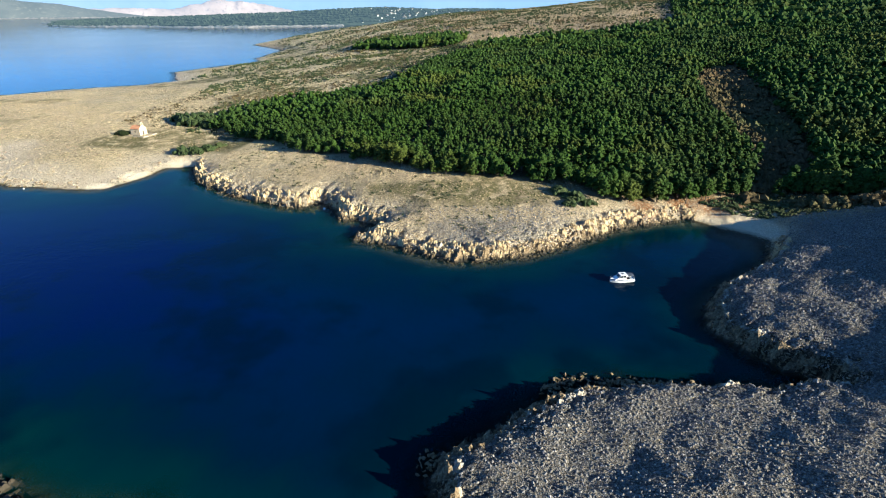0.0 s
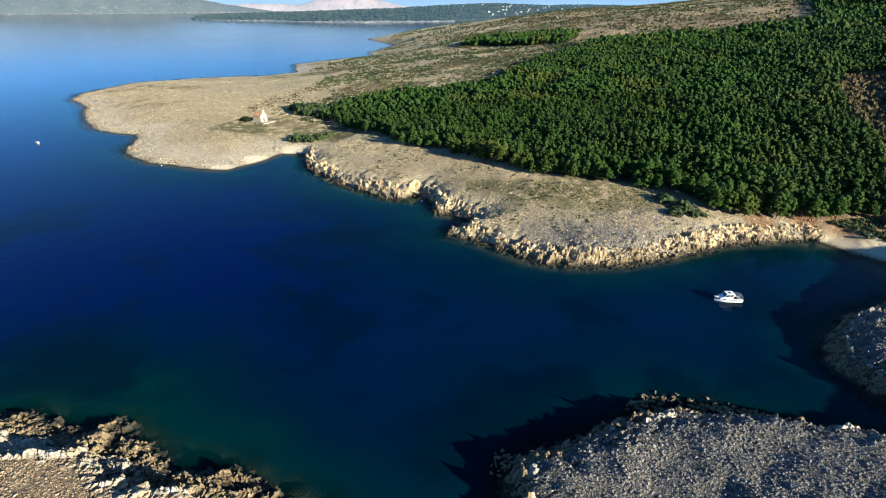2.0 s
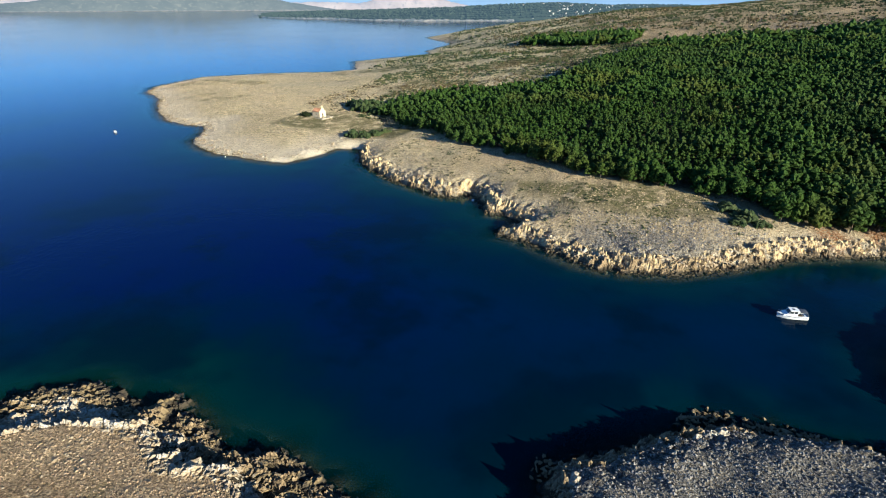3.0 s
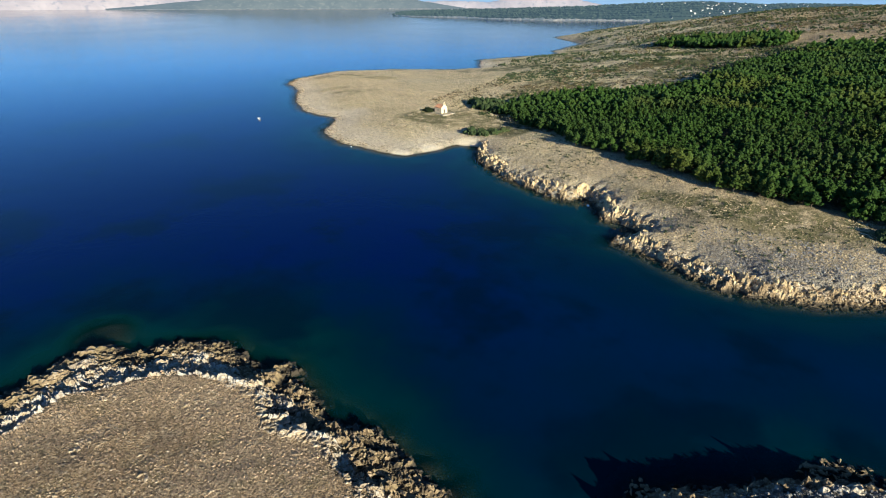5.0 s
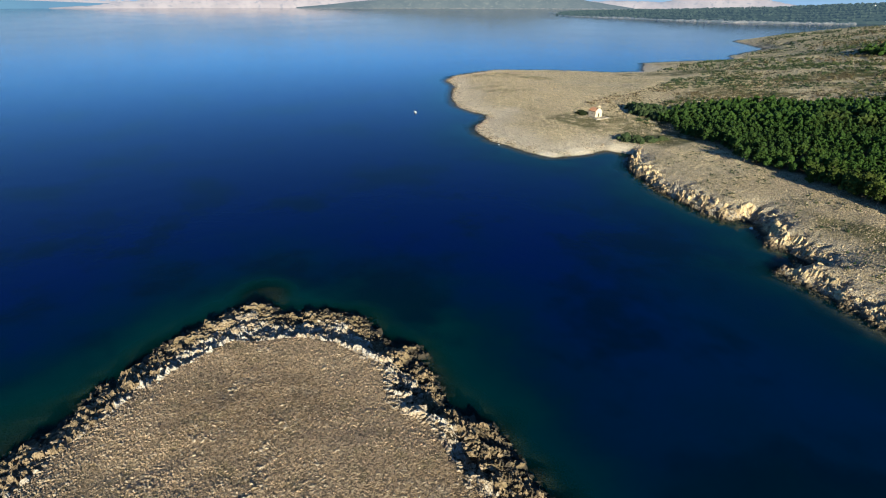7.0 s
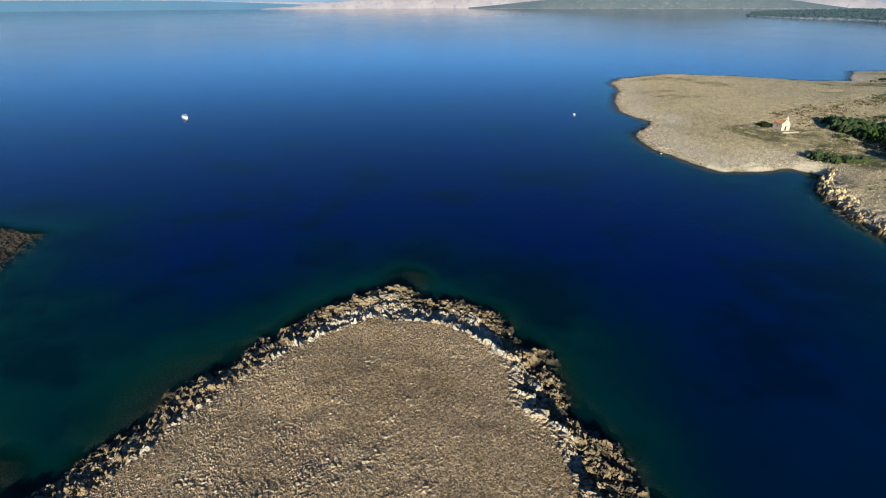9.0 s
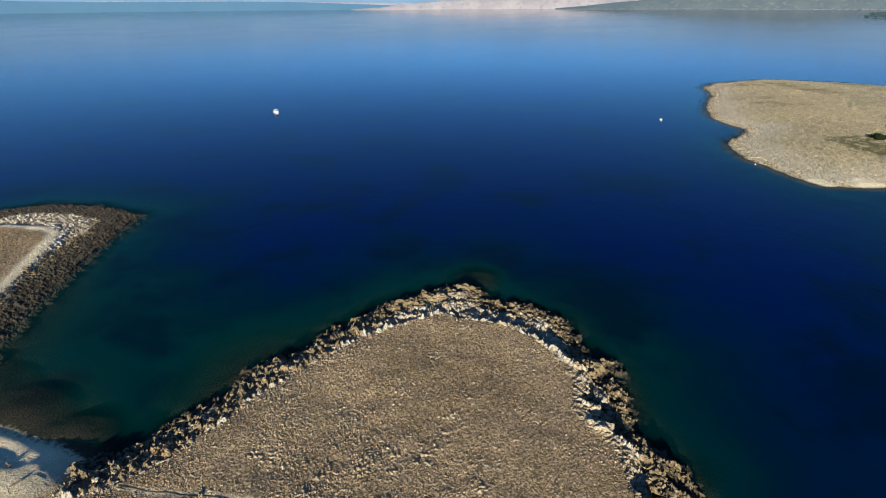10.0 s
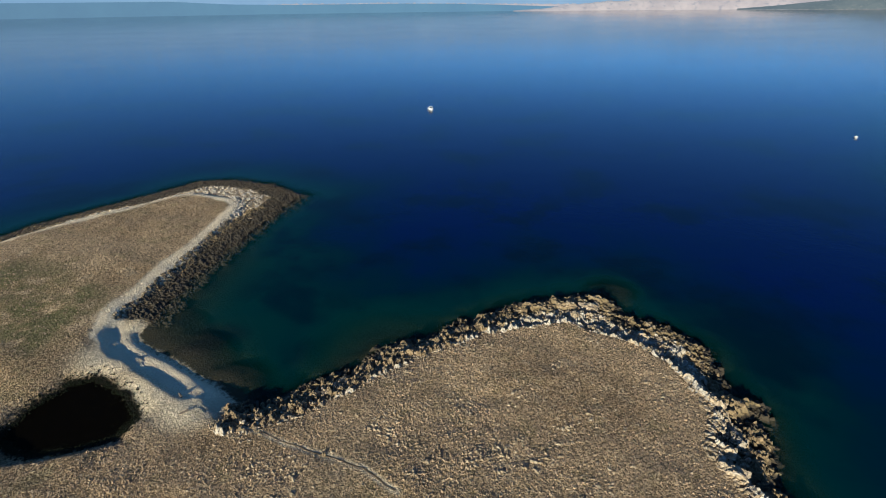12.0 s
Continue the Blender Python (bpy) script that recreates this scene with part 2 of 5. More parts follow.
def make_leaves(name, dark, light, warm, island):
    m, nt, b = material(name)
    r = piece_random(nt, island)
    c = mix(nt, r, dark, light)
    c = mix(nt, ramp(nt, noise_tex(nt, 0.03, 3), 0.5, 0.7), c, warm)
    c = mix(nt, maths(nt, "MULTIPLY", ramp(nt, noise_tex(nt, 0.011, 2), 0.48, 0.60), 0.7), c, mix(nt, 0.5, c, (0.034, 0.050, 0.014)))
    c = mix(nt, ramp(nt, noise_tex(nt, 2.5, 3), 0.35, 0.65), mix(nt, 0.45, c, (0.01, 0.02, 0.006)), c)
    put(nt, b.inputs["Base Color"], c)
    b.inputs["Roughness"].default_value = 0.8
    b.inputs["Specular IOR Level"].default_value = 0.1
    bump(nt, b, noise_tex(nt, 4.0, 4, 0.7), 0.6, 0.3)
    return m


PINE = make_leaves("pine_needles", (0.022, 0.048, 0.0075), (0.048, 0.086, 0.012), (0.071, 0.086, 0.014), False)
PINE_MANY = make_leaves("pine_needles_far", (0.022, 0.048, 0.0075), (0.048, 0.086, 0.012), (0.071, 0.086, 0.014), True)
SHRUB = make_leaves("shrub_leaves", (0.035, 0.055, 0.022), (0.075, 0.090, 0.035), (0.10, 0.095, 0.04), True)
RUSSET = make_leaves("russet_shrub_leaves", (0.085, 0.062, 0.030), (0.16, 0.105, 0.05), (0.11, 0.10, 0.04), True)
SEDGE = make_leaves("dark_sedge", (0.004, 0.004, 0.002), (0.012, 0.010, 0.005), (0.008, 0.008, 0.004), True)


def plain(name, colour, rough=0.6, metal=0.0, vary=0.15, scale=3.0, bumps=0.0):
    m, nt, b = material(name)
    dark = tuple(v * (1 - vary) for v in colour)
    c = mix(nt, ramp(nt, noise_tex(nt, scale, 5, 0.6), 0.3, 0.7), dark, colour)
    put(nt, b.inputs["Base Color"], c)
    b.inputs["Roughness"].default_value, b.inputs["Metallic"].default_value = rough, metal
    if bumps:
        bump(nt, b, noise_tex(nt, scale * 3, 4), bumps, 0.05)
    return m


BARK = plain("pine_bark", (0.17, 0.12, 0.08), 0.9, vary=0.4, bumps=0.5)
TRODDEN = plain("trodden_earth", (0.10, 0.068, 0.034), 0.95, vary=0.5, scale=2.0)
DEAD_WOOD = plain("weathered_driftwood", (0.16, 0.12, 0.085), 0.9, vary=0.5, bumps=0.5)
PLASTER = plain("cream_lime_plaster", (0.66, 0.53, 0.34), 0.9, vary=0.14, scale=1.2, bumps=0.2)
ROOF_TILE = plain("orange_clay_roof_tile", (0.44, 0.215, 0.115), 0.85, vary=0.4, scale=4)
DARK_HOLE = plain("dark_wooden_door", (0.045, 0.032, 0.022), 0.7, vary=0.3)
STONEWORK = plain("dry_stone", (0.44, 0.38, 0.29), 0.95, vary=0.4, scale=2.5, bumps=0.6)
GELCOAT = plain("white_gelcoat", (0.82, 0.82, 0.80), 0.25, vary=0.05, scale=1)
SMOKED = plain("smoked_window", (0.02, 0.025, 0.03), 0.08, vary=0.2)
CANVAS = plain("navy_canvas", (0.04, 0.05, 0.075), 0.8, vary=0.3)
TEAK = plain("teak_deck", (0.30, 0.19, 0.10), 0.7, vary=0.3, scale=8)
STEEL = plain("polished_rail", (0.7, 0.7, 0.7), 0.2, 1.0, 0.05)
STRIPE = plain("blue_hull_stripe", (0.03, 0.06, 0.16), 0.3, vary=0.1)
BUOY = plain("white_plastic_buoy", (0.80, 0.80, 0.77), 0.4, vary=0.1)


def make_pond():
    m, nt, b = material("black_pond_water")
    put(nt, b.inputs["Base Color"], mix(nt, noise_tex(nt, 0.6, 4), (0.0010, 0.0009, 0.0005), (0.0035, 0.0026, 0.0012)))
    b.inputs["Roughness"].default_value = 0.6
    b.inputs["Specular IOR Level"].default_value = 0.01
    return m


POND_WATER = make_pond()


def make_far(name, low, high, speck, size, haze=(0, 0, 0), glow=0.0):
    """A far slope; the haze before it is painted in as a glow of its own."""
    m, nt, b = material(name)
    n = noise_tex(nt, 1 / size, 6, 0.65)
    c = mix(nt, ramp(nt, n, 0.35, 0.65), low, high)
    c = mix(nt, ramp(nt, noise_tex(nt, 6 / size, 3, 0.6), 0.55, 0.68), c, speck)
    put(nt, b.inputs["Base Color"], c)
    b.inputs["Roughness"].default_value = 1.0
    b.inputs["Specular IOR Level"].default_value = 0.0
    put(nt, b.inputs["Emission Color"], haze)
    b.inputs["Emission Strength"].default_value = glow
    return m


# last two values: haze colour and how strongly the slope glows with it
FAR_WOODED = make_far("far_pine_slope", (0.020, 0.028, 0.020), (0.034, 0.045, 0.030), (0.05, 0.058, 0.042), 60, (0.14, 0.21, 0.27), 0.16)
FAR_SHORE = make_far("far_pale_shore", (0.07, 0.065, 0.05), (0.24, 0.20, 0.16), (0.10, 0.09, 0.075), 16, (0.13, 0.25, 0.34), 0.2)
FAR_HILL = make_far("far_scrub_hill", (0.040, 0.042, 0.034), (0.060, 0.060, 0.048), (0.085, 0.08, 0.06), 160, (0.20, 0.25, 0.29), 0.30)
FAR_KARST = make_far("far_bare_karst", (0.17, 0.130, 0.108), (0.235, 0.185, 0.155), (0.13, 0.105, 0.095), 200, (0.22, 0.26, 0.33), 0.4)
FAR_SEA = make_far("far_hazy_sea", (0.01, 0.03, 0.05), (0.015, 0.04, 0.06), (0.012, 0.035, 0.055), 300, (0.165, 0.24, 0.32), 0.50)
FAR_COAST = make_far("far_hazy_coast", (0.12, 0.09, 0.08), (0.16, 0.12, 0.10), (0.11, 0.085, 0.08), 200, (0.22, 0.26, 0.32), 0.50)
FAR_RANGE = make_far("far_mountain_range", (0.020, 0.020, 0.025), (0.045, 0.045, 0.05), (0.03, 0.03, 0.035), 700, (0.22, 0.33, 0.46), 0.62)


# ---- the lie of the land ----
rng = np.random.default_rng(7)
LATTICE = rng.random((256, 256))


def vnoise(x, y):
    """Smooth value noise, -1 to 1, one cell a unit."""
    xi, yi = np.floor(x).astype(int), np.floor(y).astype(int)
    fx, fy = x - xi, y - yi
    fx, fy = fx * fx * (3 - 2 * fx), fy * fy * (3 - 2 * fy)
    x0, x1, y0, y1 = xi & 255, (xi + 1) & 255, yi & 255, (yi + 1) & 255
    top = LATTICE[x0, y0] * (1 - fx) + LATTICE[x1, y0] * fx
    low = LATTICE[x0, y1] * (1 - fx) + LATTICE[x1, y1] * fx
    return 2 * (top * (1 - fy) + low * fy) - 1


def fbm(x, y, size, octaves=4, gain=0.5):
    total, amp, norm = 0.0, 1.0, 0.0
    for k in range(octaves):
        total = total + amp * vnoise(x / size + 17.3 * k, y / size - 9.1 * k)
        norm, amp, size = norm + amp, amp * gain, size / 2.03
    return total / norm


def smooth(a, b, v):
    t = np.clip((v - a) / (b - a), 0, 1)
    return t * t * (3 - 2 * t)


# the waterline, round the bay from the far north to the far south
CAPE_SHORE = [(-200, 2500), (-380, 1970), (-376, 1476), (-392, 1160), (-286, 1010), (-284, 850), (-262, 790), (-300, 717), (-323, 658),
              (-282, 579), (-300, 548), (-360, 517), (-403, 469), (-398, 403), (-381, 371), (-340, 345), (-327, 326), (-296, 297), (-273, 279),
              (-254, 273.6), (-240, 272.6), (-230, 261), (-221.6, 241), (-210, 230.6), (-190, 220), (-176.5, 218.7), (-159, 215.5),
              (-145.7, 217), (-139, 233), (-135, 249), (-123, 251)]
HEADLAND_SHORE = [(-116.6, 239), (-110, 226.5), (-99.6, 218), (-88.5, 208), (-79, 201), (-71.4, 199), (-63.5, 195), (-56, 192.3), (-50.4, 196),
                  (-48.7, 199), (-44.3, 194), (-40.5, 188), (-37.4, 180), (-32, 180), (-23.5, 173.3), (-26.3, 167), (-30.3, 161.8), (-23.4, 159.4),
                  (-17.4, 156.6), (-11.6, 153), (-4.2, 148.3), (2.8, 145.4), (11.5, 145), (20.4, 146.5), (27.8, 149.3), (35.7, 153), (44, 158.5),
                  (50.8, 162.7), (58, 167.5), (63, 171.6), (72, 174.2), (81, 176.4), (88.3, 179.7), (93.6, 177.4), (100.6, 170.8), (106.6, 167), (110, 161)]
SHADY_SHORE = [(106, 153), (98, 143), (89.8, 135.5), (82.3, 130.3), (75.3, 125.5), (68.8, 118), (66.3, 112.5), (65, 106), (67.3, 100.3),
               (69, 96), (71.8, 92.3), (76.3, 89.6), (80, 86.5), (79, 84), (62.6, 82.5), (59.3, 84.2), (48, 84.5), (36.7, 85.3), (30.7, 84.2),
               (22.3, 82.2), (19.7, 80.2), (12.6, 75.8), (7, 71.5), (1.8, 67.5), (-0.6, 64.4), (-1, 61), (-0.5, 58.6), (-3, 50), (-14, 43), (-24, 46)]
DOME_SHORE = [(-33, 50.6), (-40.7, 52), (-45.5, 55), (-54, 54.6), (-57.6, 53.6), (-64.6, 56.6), (-71.3, 59.7), (-75, 61.5), (-77.4, 57.6), (-87.5, 58.5),
              (-92, 60), (-97, 56.8), (-103, 52), (-106.3, 46.5), (-114, 45.8), (-117, 41), (-117, 32), (-113.7, 19.7), (-109, 12),
              (-105.7, 4.7), (-101.4, -2), (-98.6, -8.6), (-93.7, -14.6), (-90.2, -20.3), (-86, -25.5), (-83, -30.5), (-80.5, -35.4)]
SPIT_SHORE = [(-82.3, -38.7), (-85.5, -42.4), (-91.3, -49), (-96.7, -56), (-101.4, -62.8), (-105, -67.7), (-108.8, -70), (-116.4, -69.3), (-128, -68.2),
              (-138, -67.3), (-153, -64), (-171, -60), (-190, -54.6), (-207, -49.3), (-222.6, -67), (-231, -84), (-230, -98.6), (-222.6, -105.7),
              (-211, -115), (-201, -123.5), (-191.4, -133.3), (-181, -141), (-169.7, -145.3), (-150, -185), (-165, -300), (-300, -900), (-300, -5600)]
LAND = np.array(CAPE_SHORE + HEADLAND_SHORE + SHADY_SHORE + DOME_SHORE + SPIT_SHORE + [(5600, -5600), (5600, 2600), (600, 2700)], float)
BEACHES = [(107, 168, 11), (97, 176, 6), (-129, 252, 7), (-140, 233, 7), (-150, 216, 6), (-95, -53, 13), (-104, -66, 8), (-108, -73, 6), (-86, -42, 5)]

CRAGS = [(-60, 195, 30), (-30, 172, 26), (-10, 155, 20), (60, 170, 20), (-95, 215, 24)]
SHELVES = [(-108, 42, 24), (-85, 57, 26), (-60, 56, 24), (-40, 54, 22)]
SHALLOWS = [(-123, 50, 8), (-101, -58, 15), (-112, -64, 12), (100, 165, 14), (-90, -42, 9)]
# shores that slope gently to the water: x, y, reach
LOW_SHORES = [(-110, 8, 18), (-98, -14, 18), (-88, -28, 14), (-185, 235, 45), (-250, 300, 60), (-340, 380, 70), (-290, 640, 60), (-300, 850, 150), (-150, -66, 32), (-200, -60, 36), (-215, -110, 40), (-165, -150, 50)]

# heights of the ground, metres above the sea
HEIGHTS = np.array([
    (-350, 420, 4.5), (-270, 340, 6), (-200, 300, 6.5), (-170, 250, 4.5), (-135, 275, 3.5), (-140, 330, 6.5), (-240, 430, 6), (-275, 625, 4.5), (-235, 535, 5), (-225, 690, 8), (-235, 790, 5), (-240, 870, 6), (-180, 560, 11),
    (-100, 225, 5), (-70, 215, 6), (-40, 200, 6.5), (-10, 175, 6.5), (10, 158, 5), (30, 180, 8), (55, 178, 7), (80, 186, 6), (-60, 270, 9),
    (0, 260, 12), (60, 280, 16), (0, 400, 22), (-100, 430, 15), (-60, 600, 24), (60, 650, 38), (-230, 900, 12), (-100, 1000, 37), (0, 1000, 51),
    (140, 1000, 65), (250, 1000, 74), (490, 1000, 92), (800, 1000, 120), (-330, 1300, 14), (-100, 1500, 35), (400, 1700, 70), (400, 600, 72),
    (120, 185, 3), (140, 235, 10), (165, 310, 22), (190, 420, 38), (230, 300, 31), (210, 220, 16), (300, 250, 34), (100, 330, 22), (110, 450, 32),
    (90, 125, 7), (110, 120, 10.5), (130, 143, 10.5), (147, 161, 10), (172, 182, 11), (145, 125, 18.5), (138, 104, 20), (157, 90, 23.5), (175, 130, 26), (205, 108, 32),
    (190, 152, 19), (240, 185, 22), (290, 130, 36), (85, 100, 7), (105, 95, 11), (160, 66, 24),
    (30, 70, 5), (10, 60, 4.5), (55, 70, 6.5), (80, 72, 8.5), (110, 60, 17), (160, 40, 26), (60, 40, 10), (220, 20, 38), (25, 30, 7), (300, -100, 50),
    (-95, 25, 4.2), (-80, 40, 4.2), (-60, 45, 4.6), (-60, 10, 6.4), (-85, -5, 4.6), (-30, 5, 7.5), (-50, -20, 6), (0, -20, 10), (-74, -45, 2.9),
    (-78, -66, 2.0), (-95, -90, 3.2), (-120, -85, 3.4), (-160, -85, 3.8), (-200, -85, 3.2), (-120, -130, 5), (-60, -90, 4), (-50, -150, 8), (60, -100, 22)], float)


def plate(points):
    """A thin-plate surface through the given heights."""
    p = points[:, :2] / 100
    n = len(p)
    d2 = ((p[:, None] - p[None]) ** 2).sum(-1)
    k = np.zeros((n + 3, n + 3))
    k[:n, :n] = 0.5 * d2 * np.log(d2 + 1e-9) + np.eye(n) * 0.004
    k[:n, n], k[:n, n + 1:], k[n, :n], k[n + 1:, :n] = 1, p, 1, p.T
    w = np.linalg.solve(k, np.concatenate([points[:, 2], np.zeros(3)]))

    def height(x, y):
        out = w[n] + w[n + 1] * x / 100 + w[n + 2] * y / 100
        for (px, py), wi in zip(p, w[:n]):
            r2 = (x / 100 - px) ** 2 + (y / 100 - py) ** 2
            out = out + wi * 0.5 * r2 * np.log(r2 + 1e-9)
        return out
    return height


INLAND = plate(HEIGHTS)


def shore_distance(x, y):
    """Metres from the waterline, positive on land."""
    best = np.full(x.shape, 1e12)
    inside = np.zeros(x.shape, bool)
    for (ax, ay), (bx, by) in zip(LAND, np.roll(LAND, -1, axis=0)):
        ex, ey = bx - ax, by - ay
        t = np.clip(((x - ax) * ex + (y - ay) * ey) / (ex * ex + ey * ey), 0, 1)
        best = np.minimum(best, (x - ax - t * ex) ** 2 + (y - ay - t * ey) ** 2)
        if ay != by:
            inside ^= ((ay > y) != (by > y)) & (x < ax + (y - ay) * ex / ey)
    return np.where(inside, 1, -1) * np.sqrt(best)


def near_any(x, y, spots):
    out = np.zeros(x.shape)
    for px, py, r in spots:
        out = np.maximum(out, np.exp(-(((x - px) ** 2 + (y - py) ** 2) / (r * r)) ** 2))
    return out


POND = [(-73.5, -78), (-81.4, -77.5), (-88.5, -74.5), (-90, -69.8), (-84, -61.7), (-78, -56.7), (-73, -57.5), (-70.5, -64.8), (-70, -72)]


def along(x, y, pts):
    """Distance to a broken line."""
    best = np.full(x.shape, 1e12)
    for (ax, ay), (bx, by) in zip(pts, pts[1:]):
        ex, ey = bx - ax, by - ay
        t = np.clip(((x - ax) * ex + (y - ay) * ey) / (ex * ex + ey * ey), 0, 1)
        best = np.minimum(best, (x - ax - t * ex) ** 2 + (y - ay - t * ey) ** 2)
    return np.sqrt(best)


def inside_plan(x, y, pts):
    inside = np.zeros(x.shape, bool)
    for (ax, ay), (bx, by) in zip(pts, pts[1:] + pts[:1]):
        if ay != by:
            inside ^= ((ay > y) != (by > y)) & (x < ax + (y - ay) * (bx - ax) / (by - ay))
    return inside


def pond_edge(x, y):
    """Metres outside the rim of the dark pond behind the gravel bar (negative within)."""
    d = along(x, y, POND + POND[:1])
    return np.where(inside_plan(x, y, POND), -d, d) + 0.8 * fbm(x, y, 5, 3)


SPIT_TRACK = [(-84, -46), (-92, -57), (-99.5, -68), (-106, -76.5), (-114, -79), (-124, -78), (-142, -76), (-160, -73.2), (-178, -71.4), (-186, -70.6), (-192, -71.5), (-197, -75.5),
              (-201, -82), (-204, -89), (-204.5, -95), (-201, -101), (-195, -106), (-186, -113), (-172, -127), (-159, -137), (-135, -165)]


def spit_edge(x, y):
    """Metres outside the track that rings the top of the spit."""
    ring = SPIT_TRACK[3:] + [(-100, -200), (-60, -120)]
    d = along(x, y, ring)
    return np.where(inside_plan(x, y, ring), -d, d) + 0.8 * fbm(x, y, 7, 2)


GULLY_BED = [(133, 197), (146.5, 207), (150, 222), (158, 253), (169, 292), (177, 332), (187, 378), (214, 396)]


def rock_band(x, y):
    """Width of the bare rock between the waterline and the turf of the near point."""
    return 10.0 + 7.0 * near_any(x, y, [(-112, 36, 22), (-98, 52, 14)])


def land(x, y):
    """Height of the ground, and what covers it."""
    sd = shore_distance(x, y)
    beach = near_any(x, y, BEACHES)
    rocky = 1 - beach
    far = smooth(350, 900, np.hypot(x, y))
    sd = sd + rocky * ((1.7 + 1.2 * near_any(x, y, SHELVES)) * fbm(x, y, 9, 4, 0.6) + 0.9 * fbm(x + 50, y, 3, 2)) * (1 + 2 * far)
    top = np.maximum(INLAND(x, y), 1.6) + far * 6 * fbm(x, y, 160, 4) * smooth(20, 150, sd)
    top = top + smooth(4, 25, sd) * (0.9 * fbm(x, y, 26, 4) + 0.35 * fbm(x, y, 5, 3))
    top = top + smooth(-8, 6, x) * smooth(172, 158, y) * smooth(42, 52, y) * smooth(1, 8, sd) * 1.1 * fbm(x + 30, y, 9, 3)
    w = 2.6 + 2.2 * smooth(-0.2, 0.5, fbm(x, y, 22, 2)) + 5.5 * near_any(x, y, LOW_SHORES) + 5 * near_any(x, y, LOW_SHORES[3:8]) + 28 * far + 3.0 * smooth(140, 160, y) * smooth(-130, -110, x)
    top = top - 1.5 * np.exp(-(along(x, y, GULLY_BED) / 13) ** 2) * smooth(190, 225, y) * (x > 90)
    z_rock = top * (1 - np.exp(-np.maximum(sd, 0) / w))
    # the cape falls gently to the sea all round
    gentle = smooth(-125, -150, x) * smooth(200, 215, y) * (1 - far)
    z_rock = z_rock * (1 - gentle) + np.minimum(z_rock, 0.5 + 0.10 * np.maximum(sd, 0)) * gentle
    # round the near point a low broken shelf lies below a scarp
    shelf = near_any(x, y, SHELVES)
    edge = rock_band(x, y) - 1.5 + 2.2 * fbm(x, y, 14, 3)
    z_shelf = np.minimum(0.25 + 0.18 * np.maximum(sd, 0) + (top - 1.6) * smooth(edge - 1.8, edge + 1.2, sd), np.maximum(top, 2.0))
    z_rock = z_rock * (1 - shelf) + z_shelf * shelf
    # layered, broken ledges along the rocky shore
    band = np.exp(-((sd - 3.5) / 4.0) ** 2) * (1 - 0.75 * near_any(x, y, LOW_SHORES[3:]))
    ridge = 1 - np.abs(fbm(x * 0.8 + y * 0.6, (y * 0.8 - x * 0.6) * 2.2, 4.5, 4, 0.6)) * 2
    z_rock = z_rock + band * ((1.3 + 0.5 * shelf + 0.8 * near_any(x, y, CRAGS)) * (ridge - 0.62)) * (1 - far)
    step = np.floor(z_rock / 0.9 + 0.3 * fbm(x, y, 6, 2)) * 0.9
    z_rock = z_rock + band * 0.45 * (step + 0.45 - z_rock)
    # the spit is low rubble outside its track
    k = smooth(-0.5, 4.0, spit_edge(x, y)) * smooth(-108, -116, x) * smooth(40, 0, y)
    z_rock = z_rock * (1 - k) + np.minimum(z_rock, 0.15 + (0.125 - 0.06 * smooth(-188, -205, x)) * np.maximum(sd, 0)) * k
    # gravel bars: two scarps, each facing the sea
    zb = 0.03 * np.maximum(sd, 0) + 0.55 * smooth(1.2, 2.2, sd) + 1.05 * smooth(6.7, 8.1, sd) + 0.10 * fbm(x, y, 5, 3)
    zb = np.minimum(zb, np.maximum(top, 2.2))
    z_land = z_rock * (1 - beach) + zb * beach
    z_sea = -(0.2 + 12.5 * (1 - np.exp(np.minimum(sd, 0) / 38)) + 0.5 * smooth(0, -4, sd) * rocky) * (1 - np.maximum(0.72 * near_any(x, y, SHALLOWS), 0.5 * near_any(x, y, [(-128, -44, 34), (-108, -18, 18)])))
    z_sea = z_sea + np.exp(-(sd / 7.0) ** 2) * 0.8 * rocky * (fbm(x, y, 3.5, 4, 0.6) + 0.1)
    z = np.where(sd > 0, np.maximum(z_land, 0.02), np.minimum(z_sea, 0.35))
    pe = pond_edge(x, y)
    rim = smooth(0.3, 4.0, pe)
    z = z * rim + (1.42 - 0.7 * smooth(0.3, -2.5, pe)) * (1 - rim)
    return z, sd, beach


def ground_z(x, y):
    return land(np.asarray(x, float), np.asarray(y, float))[0]


def lines(marks):
    """Grid lines: dense between the marks given as (from, to, step), spreading outwards to the horizon."""
    mid = np.concatenate([np.arange(a, b, s) for a, b, s in marks] + [[marks[-1][1]]])
    up, down, s0, s1 = [], [], marks[0][2], marks[-1][2]
    v = mid[-1]
    while v < 5500:
        s1 = s1 * 1.085
        v += s1
        up.append(v)
    v = mid[0]
    while v > -5500:
        s0 = s0 * 1.085
        v -= s0
        down.append(v)
    return np.concatenate([down[::-1], mid, up])


def sheet(name, xs, ys, z, mat, attributes):
    """One grid mesh over the lines xs, ys."""
    nx, ny = len(xs), len(ys)
    X, Y = np.meshgrid(xs, ys)
    co = np.stack([X, Y, z], -1).reshape(-1, 3).astype(np.float32)
    i = (np.arange(ny - 1)[:, None] * nx + np.arange(nx - 1)[None]).ravel()
    quads = np.stack([i, i + 1, i + nx + 1, i + nx], -1)
    ob = new(name, mesh_from(name, co, quads, mat, smooth_faces=True))
    for key, values in attributes.items():
        a = ob.data.attributes.new(key, "FLOAT", "POINT")
        a.data.foreach_set("value", values.ravel().astype(np.float32))
    return ob


